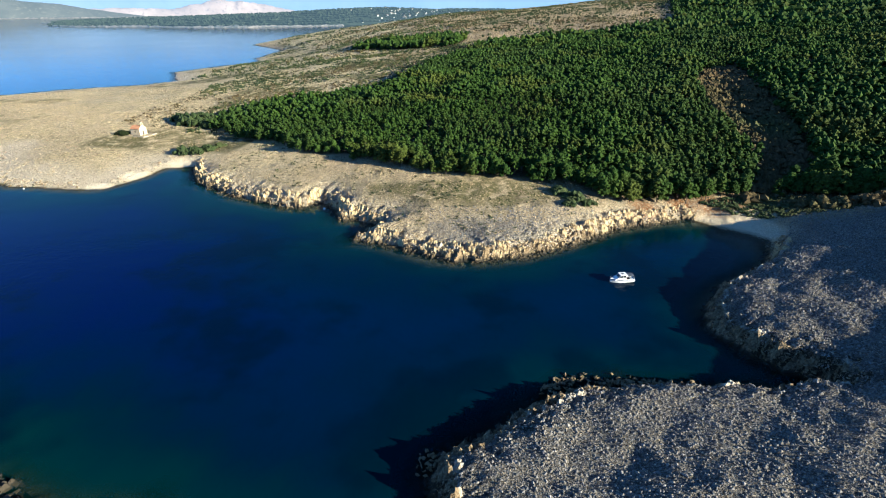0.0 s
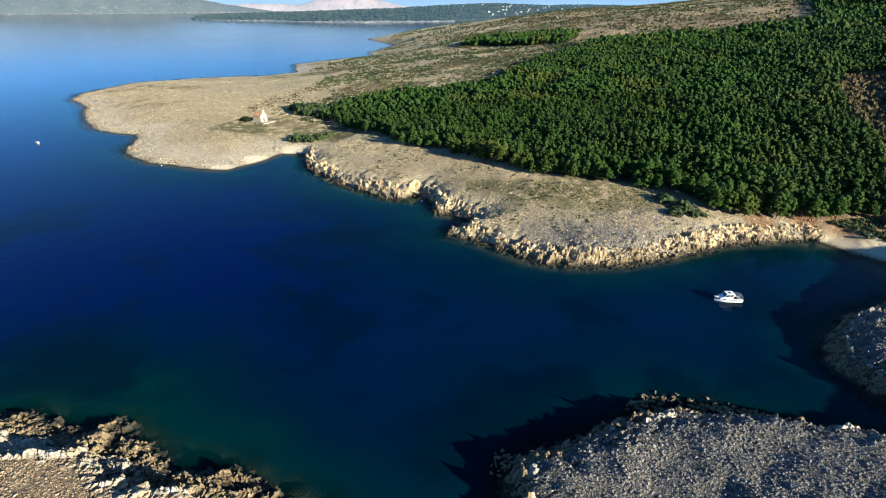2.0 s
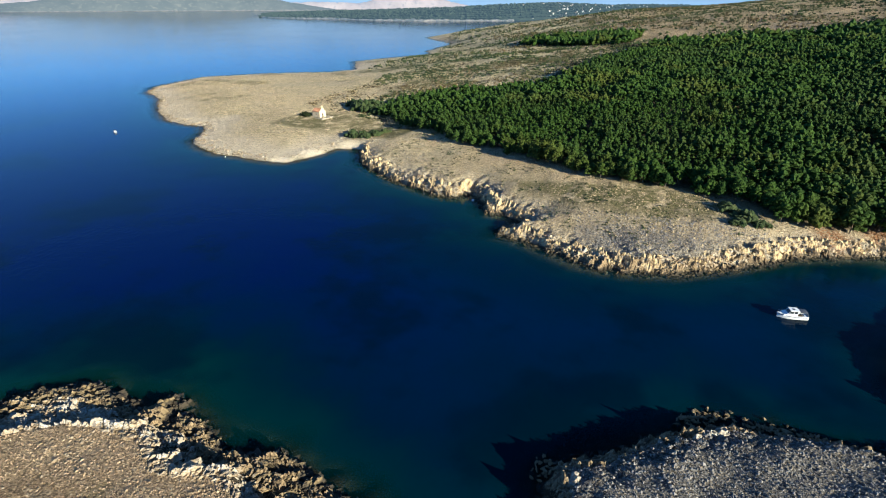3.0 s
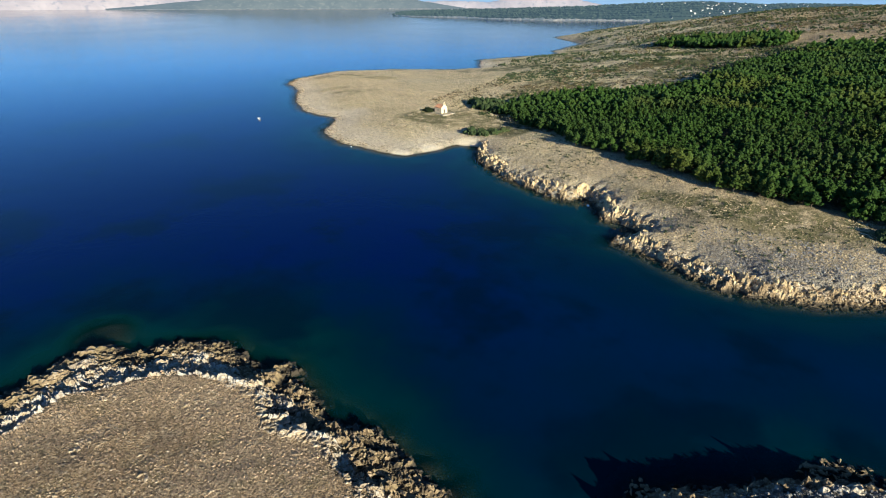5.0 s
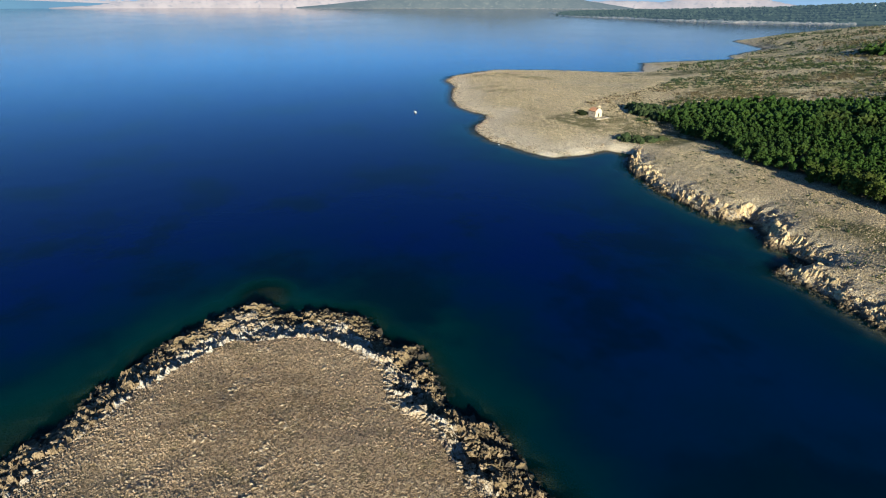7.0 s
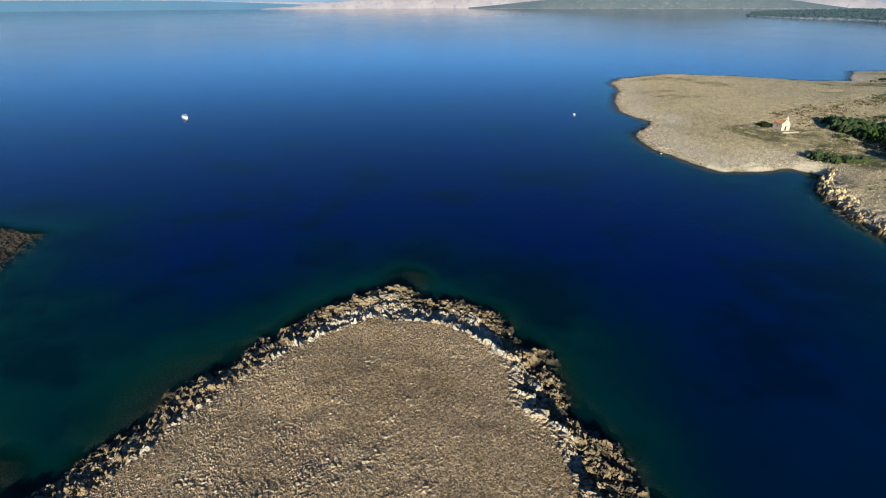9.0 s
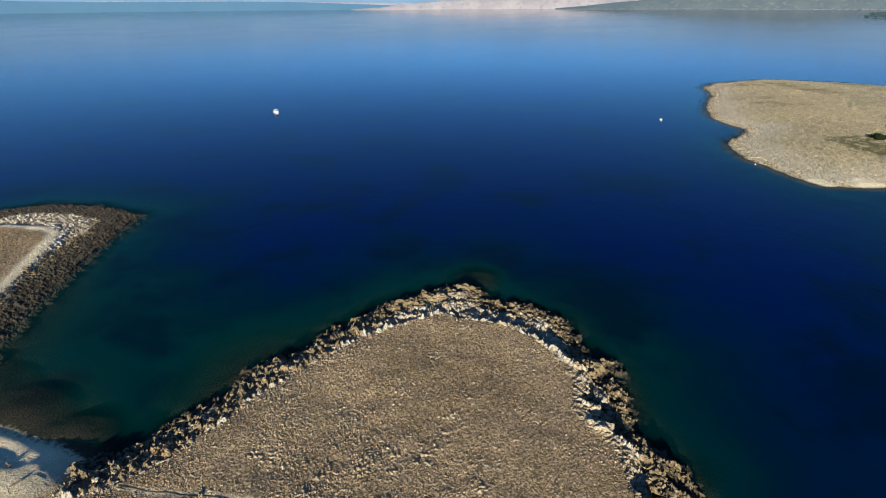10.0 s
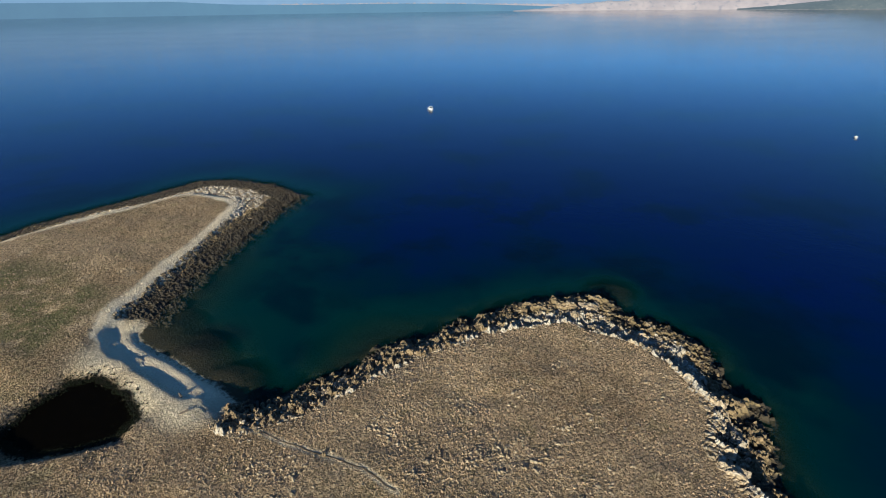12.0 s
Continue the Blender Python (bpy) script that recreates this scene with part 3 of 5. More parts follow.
def mesh_from(name, co, faces, mat, smooth_faces=False):
    """A mesh from arrays of places and of faces that all have the same number of corners."""
    me = bpy.data.meshes.new(name)
    n, k = faces.shape
    me.vertices.add(len(co))
    me.vertices.foreach_set("co", np.ascontiguousarray(co, dtype=np.float32).ravel())
    me.loops.add(n * k)
    me.loops.foreach_set("vertex_index", np.ascontiguousarray(faces, dtype=np.int32).ravel())
    me.polygons.add(n)
    me.polygons.foreach_set("loop_start", np.arange(0, n * k, k, dtype=np.int32))
    me.polygons.foreach_set("use_smooth", np.full(n, smooth_faces))
    me.materials.append(mat)
    me.update(calc_edges=True)
    return me


XS = lines([(-330, -235, 1.7), (-235, -122, 1.2), (-122, 115, 0.9), (115, 180, 1.6)])
YS = lines([(-150, -80, 1.3), (-80, 172, 0.9), (172, 320, 1.5), (320, 560, 3.0), (560, 920, 4.5), (920, 1240, 9.0)])
GX, GY = np.meshgrid(XS, YS)
GZ, GSD, GBEACH = land(GX, GY)


PINE_WOOD = [(-140, 316), (-107, 281), (-82, 266), (-71, 247), (-48, 239), (-20, 218), (4, 203), (26, 197), (46, 196), (56, 183), (75, 182), (92, 186),
             (112, 192), (135, 192), (150, 180), (175, 172), (260, 190), (900, 700), (900, 1300), (400, 950), (296, 760), (246, 596), (178, 590),
             (105, 610), (40, 592), (-8, 500), (-36, 405), (-67, 388), (-114, 380), (-142, 350)]
FAR_WOOD = [(-123, 745), (-60, 760), (0, 735), (30, 690), (10, 620), (-50, 650), (-100, 690)]
GULLY = [(114, 188), (130, 195), (149, 207), (161, 224), (171, 252), (181, 292), (189, 332), (195, 374), (174, 374), (160, 345), (147, 295), (141, 252), (137, 224), (126, 206)]
DOME_PATH = [(-73, -35), (-66.7, -26), (-63, -19), (-59.4, -12.4), (-54, -7)]

wood = inside_plan(GX, GY, PINE_WOOD) * smooth(1.5, 7.0, along(GX, GY, PINE_WOOD + PINE_WOOD[:1]))
wood = np.maximum(wood, inside_plan(GX, GY, FAR_WOOD))
scree0 = smooth(-8, 4, GX) * smooth(172, 158, GY) * smooth(42, 52, GY)
coast = np.exp(-(np.maximum(GSD, 0) / (7.5 + 3.5 * near_any(GX, GY, SHELVES) + 6 * near_any(GX, GY, LOW_SHORES[3:8]))) ** 4) * (1 - GBEACH) * (1 - 0.6 * scree0) * (0.75 + 0.6 * fbm(GX, GY, 14, 3))
coast = np.maximum(coast, smooth(0.7, 1.0, np.hypot(*np.gradient(GZ, YS, XS))) * (GSD > 0) * 0.8)
track = np.maximum(smooth(3.5, 1.5, along(GX, GY, SPIT_TRACK) + 0.9 * fbm(GX, GY, 6, 2)), smooth(0.9, 0.3, along(GX, GY, DOME_PATH) + 0.2 * fbm(GX, GY, 3, 2)) * 0.7)
green = smooth(0.02, 0.5, fbm(GX, GY, 38, 4) - 0.15 * smooth(-60, -75, GY) * smooth(-70, -90, GX) + 0.9 * near_any(GX, GY, [(-165, 290, 28), (-145, 300, 28), (-125, 285, 24), (-132, 268, 12)])) * smooth(8, 18, GSD)
green = green * (1 - smooth(-30, -50, GX) * smooth(110, 90, GY) * smooth(-75, -50, GY) * 0.7)
green = green * (1 - scree0)
green = np.maximum(green, inside_plan(GX, GY, GULLY) * 0.9)
stony = np.clip((smooth(30, 10, GSD) * 0.7 + smooth(0.1, 0.5, fbm(GX + 200, GY, 30, 3)) * 0.6) * smooth(120, 150, GY) + smooth(-20, 10, GX) * smooth(165, 150, GY) * smooth(40, 55, GY) * 0.45, 0, 1)
pale = np.clip(smooth(-30, -110, GX) * smooth(200, 260, GY) + 0.55 * smooth(135, 170, GY) * (1 - 0.55 * smooth(450, 620, GY)) + 0.15 * fbm(GX, GY, 40, 3), 0, 1)
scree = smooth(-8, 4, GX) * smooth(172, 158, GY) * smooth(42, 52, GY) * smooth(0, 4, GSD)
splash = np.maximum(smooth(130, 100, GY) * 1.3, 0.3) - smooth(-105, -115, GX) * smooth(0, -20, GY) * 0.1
earth = near_any(GX, GY, [(90, 187, 7), (101, 186, 8), (112, 189, 7), (74, 181, 6)])
bleached = (smooth(30, 10, GSD + 9 * fbm(GX, GY, 18, 3)) * smooth(-120, -150, GX) * smooth(205, 220, GY) + 0.4 * smooth(13, 6, GSD + 4 * fbm(GX, GY, 12, 3)) * smooth(140, 160, GY) * smooth(-150, -120, GX)) * (GSD > 0.4) * smooth(700, 560, GY)
beach_cover = np.maximum(GBEACH * smooth(14, 8, GSD), near_any(GX, GY, [(-88, -54, 12), (-98, -68, 10), (-80, -46, 8), (-85, -58, 9)]) * smooth(0.0, 2.0, pond_edge(GX, GY)))

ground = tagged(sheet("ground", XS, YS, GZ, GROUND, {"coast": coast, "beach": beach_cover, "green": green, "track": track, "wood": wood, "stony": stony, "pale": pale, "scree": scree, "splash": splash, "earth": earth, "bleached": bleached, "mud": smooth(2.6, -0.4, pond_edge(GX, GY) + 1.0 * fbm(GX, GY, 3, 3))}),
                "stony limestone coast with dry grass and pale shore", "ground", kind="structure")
cove = smooth(-95, -10, GX) * smooth(230, 130, GY)
# weed beds, a deep pool, and the near point's shadow painted beside them
weed_shade_beds = 0.75 * near_any(GX + 6 * fbm(GX, GY, 12, 3), GY + 6 * fbm(GX + 80, GY, 12, 3), [(-10, 72, 13), (-4, 83, 10), (6, 88, 8), (-6, 64, 9), (2, 76, 8), (-120, -36, 8), (-126, -40, 8), (-116, -30, 7), (-104, -52, 8), (30, 92, 8)])
WX, WY = XS[::3], YS[::3]
water = tagged(sheet("water", WX, WY, np.zeros((len(WY), len(WX))), WATER, {"depth": -GZ[::3, ::3], "cove": cove[::3, ::3], "weed_shade": weed_shade_beds[::3, ::3]}),
               "deep blue bay with green shallows and small ripples", "sea", kind="structure")


def ribbon(name, pts, width, lift, mat, label):
    """A trodden path lying on the ground along a broken line."""
    pts = np.array(pts, float)
    steps = np.concatenate([[0], np.cumsum(np.hypot(*np.diff(pts, axis=0).T))])
    s = np.arange(0, steps[-1], 0.5)
    x, y = np.interp(s, steps, pts[:, 0]), np.interp(s, steps, pts[:, 1])
    x, y = x + 0.35 * fbm(x, y, 4, 3), y + 0.35 * fbm(x + 40, y, 4, 3)
    dx, dy = np.gradient(x), np.gradient(y)
    n = np.hypot(dx, dy)
    w = width * (0.7 + 0.8 * np.abs(fbm(x, y, 2.5, 3)))
    a = np.stack([x - dy / n * w, y + dx / n * w], -1)
    b = np.stack([x + dy / n * w, y - dx / n * w], -1)
    rows = np.stack([a, np.stack([x, y], -1), b], 1)
    z = np.maximum.reduce([ground_z(rows[:, k, 0], rows[:, k, 1]) for k in range(3)])
    co = np.concatenate([rows, (z[:, None] + np.array([-0.03, lift, -0.03]))[..., None]], -1).reshape(-1, 3)
    i = (np.arange(len(s) - 1)[:, None] * 3 + np.array([0, 1])).ravel()
    return tagged(new(name, mesh_from(name, co, np.stack([i, i + 3, i + 4, i + 1], -1), mat)), label, "path", kind="structure")


ribbon("footpath", DOME_PATH, 0.22, 0.06, TRODDEN, "narrow trodden earth path over the dry point")


# ---- building blocks ----
def part(name, bm, mat, parent=None, label=""):
    """Links a bmesh as one mesh object, under a thing or a part."""
    me = bpy.data.meshes.new(name)
    bm.normal_update()
    bm.to_mesh(me)
    bm.free()
    me.materials.append(mat)
    ob = new(name, me)
    if parent is not None:
        ob.parent = parent
    return tagged(ob, label)


def mesh_part(name, me, parent):
    ob = new(name, me)
    ob.parent = parent
    return ob


def thing(name, label, category, m, group=""):
    ob = tagged(new(name), label, category, group)
    ob.matrix_basis = m
    return ob


def solid(points, faces):
    return np.array(points, float), np.array(faces, int)


OCTA = solid([(1, 0, 0), (-1, 0, 0), (0, 1, 0), (0, -1, 0), (0, 0, 1), (0, 0, -1)],
             [(0, 2, 4), (2, 1, 4), (1, 3, 4), (3, 0, 4), (2, 0, 5), (1, 2, 5), (3, 1, 5), (0, 3, 5)])


def ico(level):
    bm = bmesh.new()
    bmesh.ops.create_icosphere(bm, subdivisions=level, radius=1)
    v = np.array([q.co[:] for q in bm.verts])
    f = np.array([[q.index for q in g.verts] for g in bm.faces])
    bm.free()
    return v, f


ICO1 = ico(1)


def joined(shape, places, sizes, turns=None, jitter=0.25):
    """Many copies of a shape in one set of arrays. sizes: (n, 3); each corner pushed about a little."""
    v, f = shape
    n = len(places)
    push = 1 + jitter * (rng.random((n, len(v), 1)) * 2 - 1)
    co = v[None] * push * sizes[:, None, :]
    a = (rng.random(n) * 2 * math.pi) if turns is None else turns
    c, s = np.cos(a)[:, None], np.sin(a)[:, None]
    co = np.stack([co[..., 0] * c - co[..., 1] * s, co[..., 0] * s + co[..., 1] * c, co[..., 2]], -1) + places[:, None, :]
    faces = f[None] + (np.arange(n) * len(v))[:, None, None]
    return co.reshape(-1, 3), faces.reshape(-1, f.shape[1])


def stack(*sets):
    co, fa, base = [], [], 0
    for c, f in sets:
        co.append(c)
        fa.append(f + base)
        base += len(c)
    return np.concatenate(co), np.concatenate(fa)


def crown_spots(n, height, width):
    """Places of needle clumps in one pine crown of uneven outline."""
    t = rng.random(n) ** 0.8
    lean = rng.normal(0, 0.25, 2)
    r = width * (1 - t) ** 0.55 * (0.55 + 0.45 * np.minimum(t * 5 + 0.35, 1)) * (0.55 + 0.5 * rng.random(n))
    a = rng.random(n) * 2 * math.pi
    lobes = 1 + 0.28 * np.sin(3 * a + rng.random() * 6) * np.cos(4 * t + rng.random() * 6)
    r = r * lobes
    z = height * (0.24 + 0.72 * t)
    return np.stack([r * np.cos(a) + lean[0] * t, r * np.sin(a) + lean[1] * t, z], -1)


def needle_sprays(spots, n, size):
    """Small leaf blades standing out of the clumps."""
    base = spots[rng.integers(0, len(spots), n)] + rng.normal(0, 0.42, (n, 3))
    d = rng.normal(0, 1, (n, 2, 3))
    d /= np.linalg.norm(d, axis=2, keepdims=True)
    co = np.stack([base, base + d[:, 0] * size, base + d[:, 1] * size], 1)
    return co.reshape(-1, 3), np.arange(n * 3).reshape(-1, 3)


def trunk_arrays(height, r):
    rings, co, fa = [(0, 1.0), (0.35, 0.75), (0.9, 0.2)], [], []
    for k, (t, q) in enumerate(rings):
        for j in range(6):
            a = j * math.pi / 3
            co.append((r * q * math.cos(a) + 0.12 * math.sin(t * 4), r * q * math.sin(a) + 0.1 * t, t * height - (0.4 if k == 0 else 0)))
    for k in range(2):
        for j in range(6):
            a, b = k * 6 + j, k * 6 + (j + 1) % 6
            fa += [(a, b, b + 6), (a, b + 6, a + 6)]
    # a few bare lower limbs
    for j in range(4):
        a, z = j * 1.7 + r * 30, height * (0.25 + 0.08 * j)
        tip = (height * 0.2 * math.cos(a), height * 0.2 * math.sin(a), z + 0.5)
        i = len(co)
        co += [(0.05, 0.05, z), (-0.05, -0.04, z), (0, 0, z + 0.14), tip]
        fa += [(i, i + 1, i + 3), (i + 1, i + 2, i + 3), (i + 2, i, i + 3)]
    return np.array(co), np.array(fa)


def make_pine(height, width):
    tree = new("pine_tree")
    mesh_part("trunk", mesh_from("trunk", *trunk_arrays(height, 0.16), BARK), tree)
    spots = crown_spots(52, height, width)
    s = (0.46 + 0.34 * rng.random(len(spots)))[:, None] * np.array([1.0, 1.0, 0.8])
    arrays = stack(joined(ICO1, spots, s, jitter=0.34), needle_sprays(spots, 240, 0.5))
    mesh_part("crown", mesh_from("crown", *arrays, PINE), tree)
    return tree


def wood_places(spacing, plan, angle=0.5):
    """Trees in wavering planted rows inside a plan."""
    xs, ys = [p[0] for p in plan], [p[1] for p in plan]
    cx, cy, r = (min(xs) + max(xs)) / 2, (min(ys) + max(ys)) / 2, math.hypot(max(xs) - min(xs), max(ys) - min(ys)) / 2
    u, v = np.meshgrid(np.arange(-r, r, spacing), np.arange(-r, r, spacing * 1.08))
    u, v = u.ravel() + rng.normal(0, spacing * 0.20, u.size), v.ravel() + rng.normal(0, spacing * 0.20, v.size)
    x, y = cx + u * math.cos(angle) - v * math.sin(angle), cy + u * math.sin(angle) + v * math.cos(angle)
    keep = inside_plan(x + 2.2 * fbm(x, y, 15, 2), y + 2.2 * fbm(x + 90, y, 15, 2), plan)
    keep &= ~inside_plan(x, y, GULLY)
    keep &= (fbm(x, y, 28, 3) > -0.60) & (x < 1.02 * y + 25)
    keep &= rng.random(x.size) > 0.04
    return x[keep], y[keep]


tx, ty = wood_places(3.7, PINE_WOOD)
reach = np.hypot(tx, ty)
tx, ty = tx[reach < 560], ty[reach < 560]
tz = ground_z(tx, ty)
# the outer trees, along the edge of the wood that faces the bay, stand as single trees
edge = along(tx, ty, PINE_WOOD[1:18])
order = np.argsort(edge + 0.02 * np.hypot(tx, ty))
single = order[:290]
rest = order[290:]
kinds = [make_pine(h, w) for h, w in ((6.2, 2.0), (5.4, 1.9), (6.9, 2.2), (7.6, 2.5), (4.7, 1.7), (5.9, 2.3))]
size_of = lambda x, y: 0.88 + 0.42 * fbm(x, y, 16, 3) + 0.42 * smooth(30, 80, x) * smooth(330, 230, y)
for n, i in enumerate(single):
    k = rng.integers(0, len(kinds))
    s = float(size_of(tx[i:i + 1], ty[i:i + 1])[0]) * (0.85 + 0.3 * rng.random())
    m = pose(tx[i], ty[i], tz[i] - 0.1, 0, 0, rng.random() * 360) @ Matrix.Diagonal((s, s, s, 1))
    ob = kinds[k] if n == k and not kinds[k].get("label") else copy_thing(kinds[k], Matrix())
    ob.matrix_basis = m
    tagged(ob, "green pine with rounded bushy crown at the wood's edge", "tree", "pines along the edge of the wood")
for k in kinds:
    if not k.get("label"):
        for o in (*k.children, k):
            bpy.data.objects.remove(o)


def crowd(name, x, y, z, clumps, base, width, shape, sprays, mat, label):
    """A wood of many trees as one mesh of clumps."""
    n = len(x)
    s = size_of(x, y) * (0.85 + 0.3 * rng.random(n))
    hgt, wid = base * s, width * s
    t = (np.arange(clumps)[None] + rng.random((n, clumps))) / clumps
    r = wid[:, None] * (1 - t) ** 0.6 * (0.45 + 0.5 * rng.random((n, clumps)))
    a = rng.random((n, clumps)) * 2 * math.pi
    p = np.stack([x[:, None] + r * np.cos(a), y[:, None] + r * np.sin(a), z[:, None] + hgt[:, None] * (0.25 + 0.68 * t)], -1).reshape(-1, 3)
    q = (wid[:, None] * (1.55 / clumps ** 0.5) * (0.75 + 0.5 * rng.random((n, clumps)))).reshape(-1, 1) * np.array([1, 1, 0.85])
    sets = [joined(shape, p, q, jitter=0.34)]
    if sprays:
        sets.append(needle_sprays(p, sprays * n, 0.55))
    return tagged(new(name, mesh_from(name, *stack(*sets), mat)), label, "wood", kind="stuff")


tr = np.hypot(tx[rest], ty[rest])
near_r, far_r = rest[tr < 330], rest[tr >= 330]
crowd("pine_wood", tx[near_r], ty[near_r], tz[near_r], 15, 6.4, 1.95, OCTA, 44, PINE_MANY, "dense green pine plantation in rows above the bay")
crowd("pine_wood_inland", tx[far_r], ty[far_r], tz[far_r], 6, 6.0, 2.2, OCTA, 3, PINE_MANY, "dense green pine plantation on the hillside")
fx, fy = wood_places(6.9, PINE_WOOD)
keep = np.hypot(fx, fy) >= 555
fx, fy = fx[keep], fy[keep]
gx, gy = wood_places(5.5, FAR_WOOD)
fx, fy = np.concatenate([fx, gx]), np.concatenate([fy, gy])
crowd("pine_wood_far", fx, fy, ground_z(fx, fy), 3, 6.5, 3.3, OCTA, 0, PINE_MANY, "far pine wood on the hill")


# ---- rocks along the shore ----
def rock_shape(base, cuts, seed, flat=0.62):
    """An angular boulder: a ball sheared by flat breaks, lying on its side."""
    r = np.random.default_rng(seed)
    v, f = base[0].copy(), base[1]
    for _ in range(cuts):
        n = r.normal(0, 1, 3)
        n /= np.linalg.norm(n)
        d = 0.30 + 0.45 * r.random()
        over = np.maximum(v @ n - d, 0)
        v = v - over[:, None] * n
    v = v * (1 + 0.06 * r.normal(0, 1, (len(v), 1)))
    return v * np.array([1.3, 0.85, flat]), f


def hull_rock(seed, points, shape):
    """An angular stone: the hull of a few corners, with sharp breaks."""
    r = np.random.default_rng(seed)
    p = r.normal(0, 1, (points, 3))
    p = p / np.linalg.norm(p, axis=1, keepdims=True) * (0.7 + 0.45 * r.random((points, 1))) * np.array(shape)
    bm = bmesh.new()
    for q in p:
        bm.verts.new(q)
    got = bmesh.ops.convex_hull(bm, input=bm.verts)
    bmesh.ops.delete(bm, geom=[v for v in got["geom_interior"] if isinstance(v, bmesh.types.BMVert)], context="VERTS")
    bmesh.ops.triangulate(bm, faces=bm.faces)
    bm.verts.index_update()
    v, f = np.array([q.co[:] for q in bm.verts]), np.array([[q.index for q in g.verts] for g in bm.faces])
    bm.free()
    return v, f


LEDGES = [hull_rock(160 + k, 9, (1.25, 0.75, 0.6)) for k in range(10)]
SHARDS = [rock_shape(OCTA, 2, 120 + k, 0.6) for k in range(5)]
CHIPS = [rock_shape(ICO1, 5, 80 + k) for k in range(6)]


def scatter(n, box):
    x = box[0] + rng.random(n) * (box[1] - box[0])
    y = box[2] + rng.random(n) * (box[3] - box[2])
    z, sd, beach = land(x, y)
    return x, y, z, sd, beach


def blocks_of(x, y, cell, seed):
    """Broken blocks in plan: height 0 to 1 with a tilt of its own for each block, distance to the joints, and a number for each."""
    u, v = x / (cell * 1.7), y / cell
    iu, iv = np.floor(u).astype(int), np.floor(v).astype(int)
    best, second = np.full(x.shape, 9.0), np.full(x.shape, 9.0)
    top, mark = np.zeros(x.shape), np.zeros(x.shape)
    for du in (-1, 0, 1):
        for dv in (-1, 0, 1):
            a, b = (iu + du + seed) & 255, (iv + dv + 3 * seed) & 255
            su, sv = iu + du + LATTICE[a, b], iv + dv + LATTICE[b, a]
            d = np.hypot(u - su, v - sv)
            near = d < best
            second = np.where(near, best, np.minimum(second, d))
            lean = (LATTICE[(a + 7) & 255, b] - 0.5) * (u - su) * 1.3 + (LATTICE[a, (b + 11) & 255] - 0.15) * (v - sv) * 1.3
            top = np.where(near, LATTICE[(a + 3) & 255, (b + 5) & 255] + lean, top)
            mark = np.where(near, LATTICE[(a + 9) & 255, (b + 2) & 255], mark)
            best = np.where(near, d, best)
    return top, second - best, mark


def crag(name, box, step, low, high, cell, relief, inner_from, label, strike=35, mat=None, mask=None, tide=0.0):
    """Broken ledges along a shore: tilted blocks parted by clefts, between two distances from the waterline."""
    xs, ys = np.arange(box[0], box[1], step), np.arange(box[2], box[3], step)
    X, Y = np.meshgrid(xs, ys)
    X, Y = X + step * 0.35 * vnoise(X * 3.1, Y * 2.7), Y + step * 0.35 * vnoise(X * 2.3 + 40, Y * 3.3)
    z, sd, beach = land(X, Y)
    c, s = math.cos(radians(strike)), math.sin(radians(strike))
    wx, wy = X + 0.5 * cell * fbm(X, Y, cell * 2, 2), Y + 0.5 * cell * fbm(X + 70, Y, cell * 2, 2)
    u, v = wx * c + wy * s, wy * c - wx * s
    t1, e1, m1 = blocks_of(u, v, cell, 5)
    t2, e2, m2 = blocks_of(u, v, cell * 0.42, 23)
    h = relief * (t1 - 0.35) + relief * 0.45 * (t2 - 0.4) - relief * 0.7 * smooth(0.18, 0.04, e1) - relief * 0.25 * smooth(0.2, 0.05, e2)
    lim = (high if high else rock_band(X, Y) + 1.0) + 2.0 * fbm(X, Y, 9, 3)
    env = smooth(low, low + 1.5, sd) * smooth(lim, lim - 2.0, sd) * (1 - beach)
    Z = np.minimum(z, 3.2 + 0.3 * z) + env * h - (1 - env) * 0.35
    ok = (sd > low) & (sd < lim + 0.5) & (beach < 0.5)
    if mask is not None:
        ok &= mask(X, Y)
    nx = len(xs)
    i = (np.arange(len(ys) - 1)[:, None] * nx + np.arange(nx - 1)[None])
    quad = (ok[:-1, :-1] & ok[1:, :-1] & ok[:-1, 1:] & ok[1:, 1:])
    i = i[quad]
    f = np.stack([i, i + 1, i + nx + 1, i + nx], -1)
    used, f = np.unique(f, return_inverse=True)
    ob = new(name, mesh_from(name, np.stack([X, Y, Z], -1).reshape(-1, 3)[used], f.reshape(-1, 4), mat or LEDGE))
    start = inner_from + (0 if high else 4.5) * smooth(34, 12, Y)
    inner = smooth(start - 1.2, start + 1.6, sd + 1.5 * fbm(X, Y, 6, 3))
    for key, values in (("inner", inner), ("block", 0.5 * m1 + 0.5 * m2), ("tide", tide * smooth(13, 8, sd))):
        a = ob.data.attributes.new(key, "FLOAT", "POINT")
        a.data.foreach_set("value", values.ravel()[used].astype(np.float32))
    return tagged(ob, label, "rocks", kind="stuff")


crag("point_ledges", (-126, -28, -40, 68), 0.27, -1.6, 0, 1.3, 1.2, 5.2, "jagged white and brown limestone ledges round the near point")
crag("headland_ledges", (-124, 114, 140, 262), 0.42, -2.0, 6.0, 1.9, 2.0, 0.6, "broken cream limestone cliffs under the pine headland", -20, LEDGE_WARM)
crag("spit_ledges", (-236, -106, -140, -42), 0.45, -4.0, 24.0, 0.8, 0.5, 9.5, "low broken rocks and seaweed round the spit", 60, None, lambda x, y: (spit_edge(x, y) > 0.6) & (x < -109), 1.1)
crag("shaded_ledges", (-6, 114, 54, 166), 0.5, -1.6, 5.0, 2.4, 1.5, 3.0, "dark and pale limestone ledges along the shaded shore", 20)

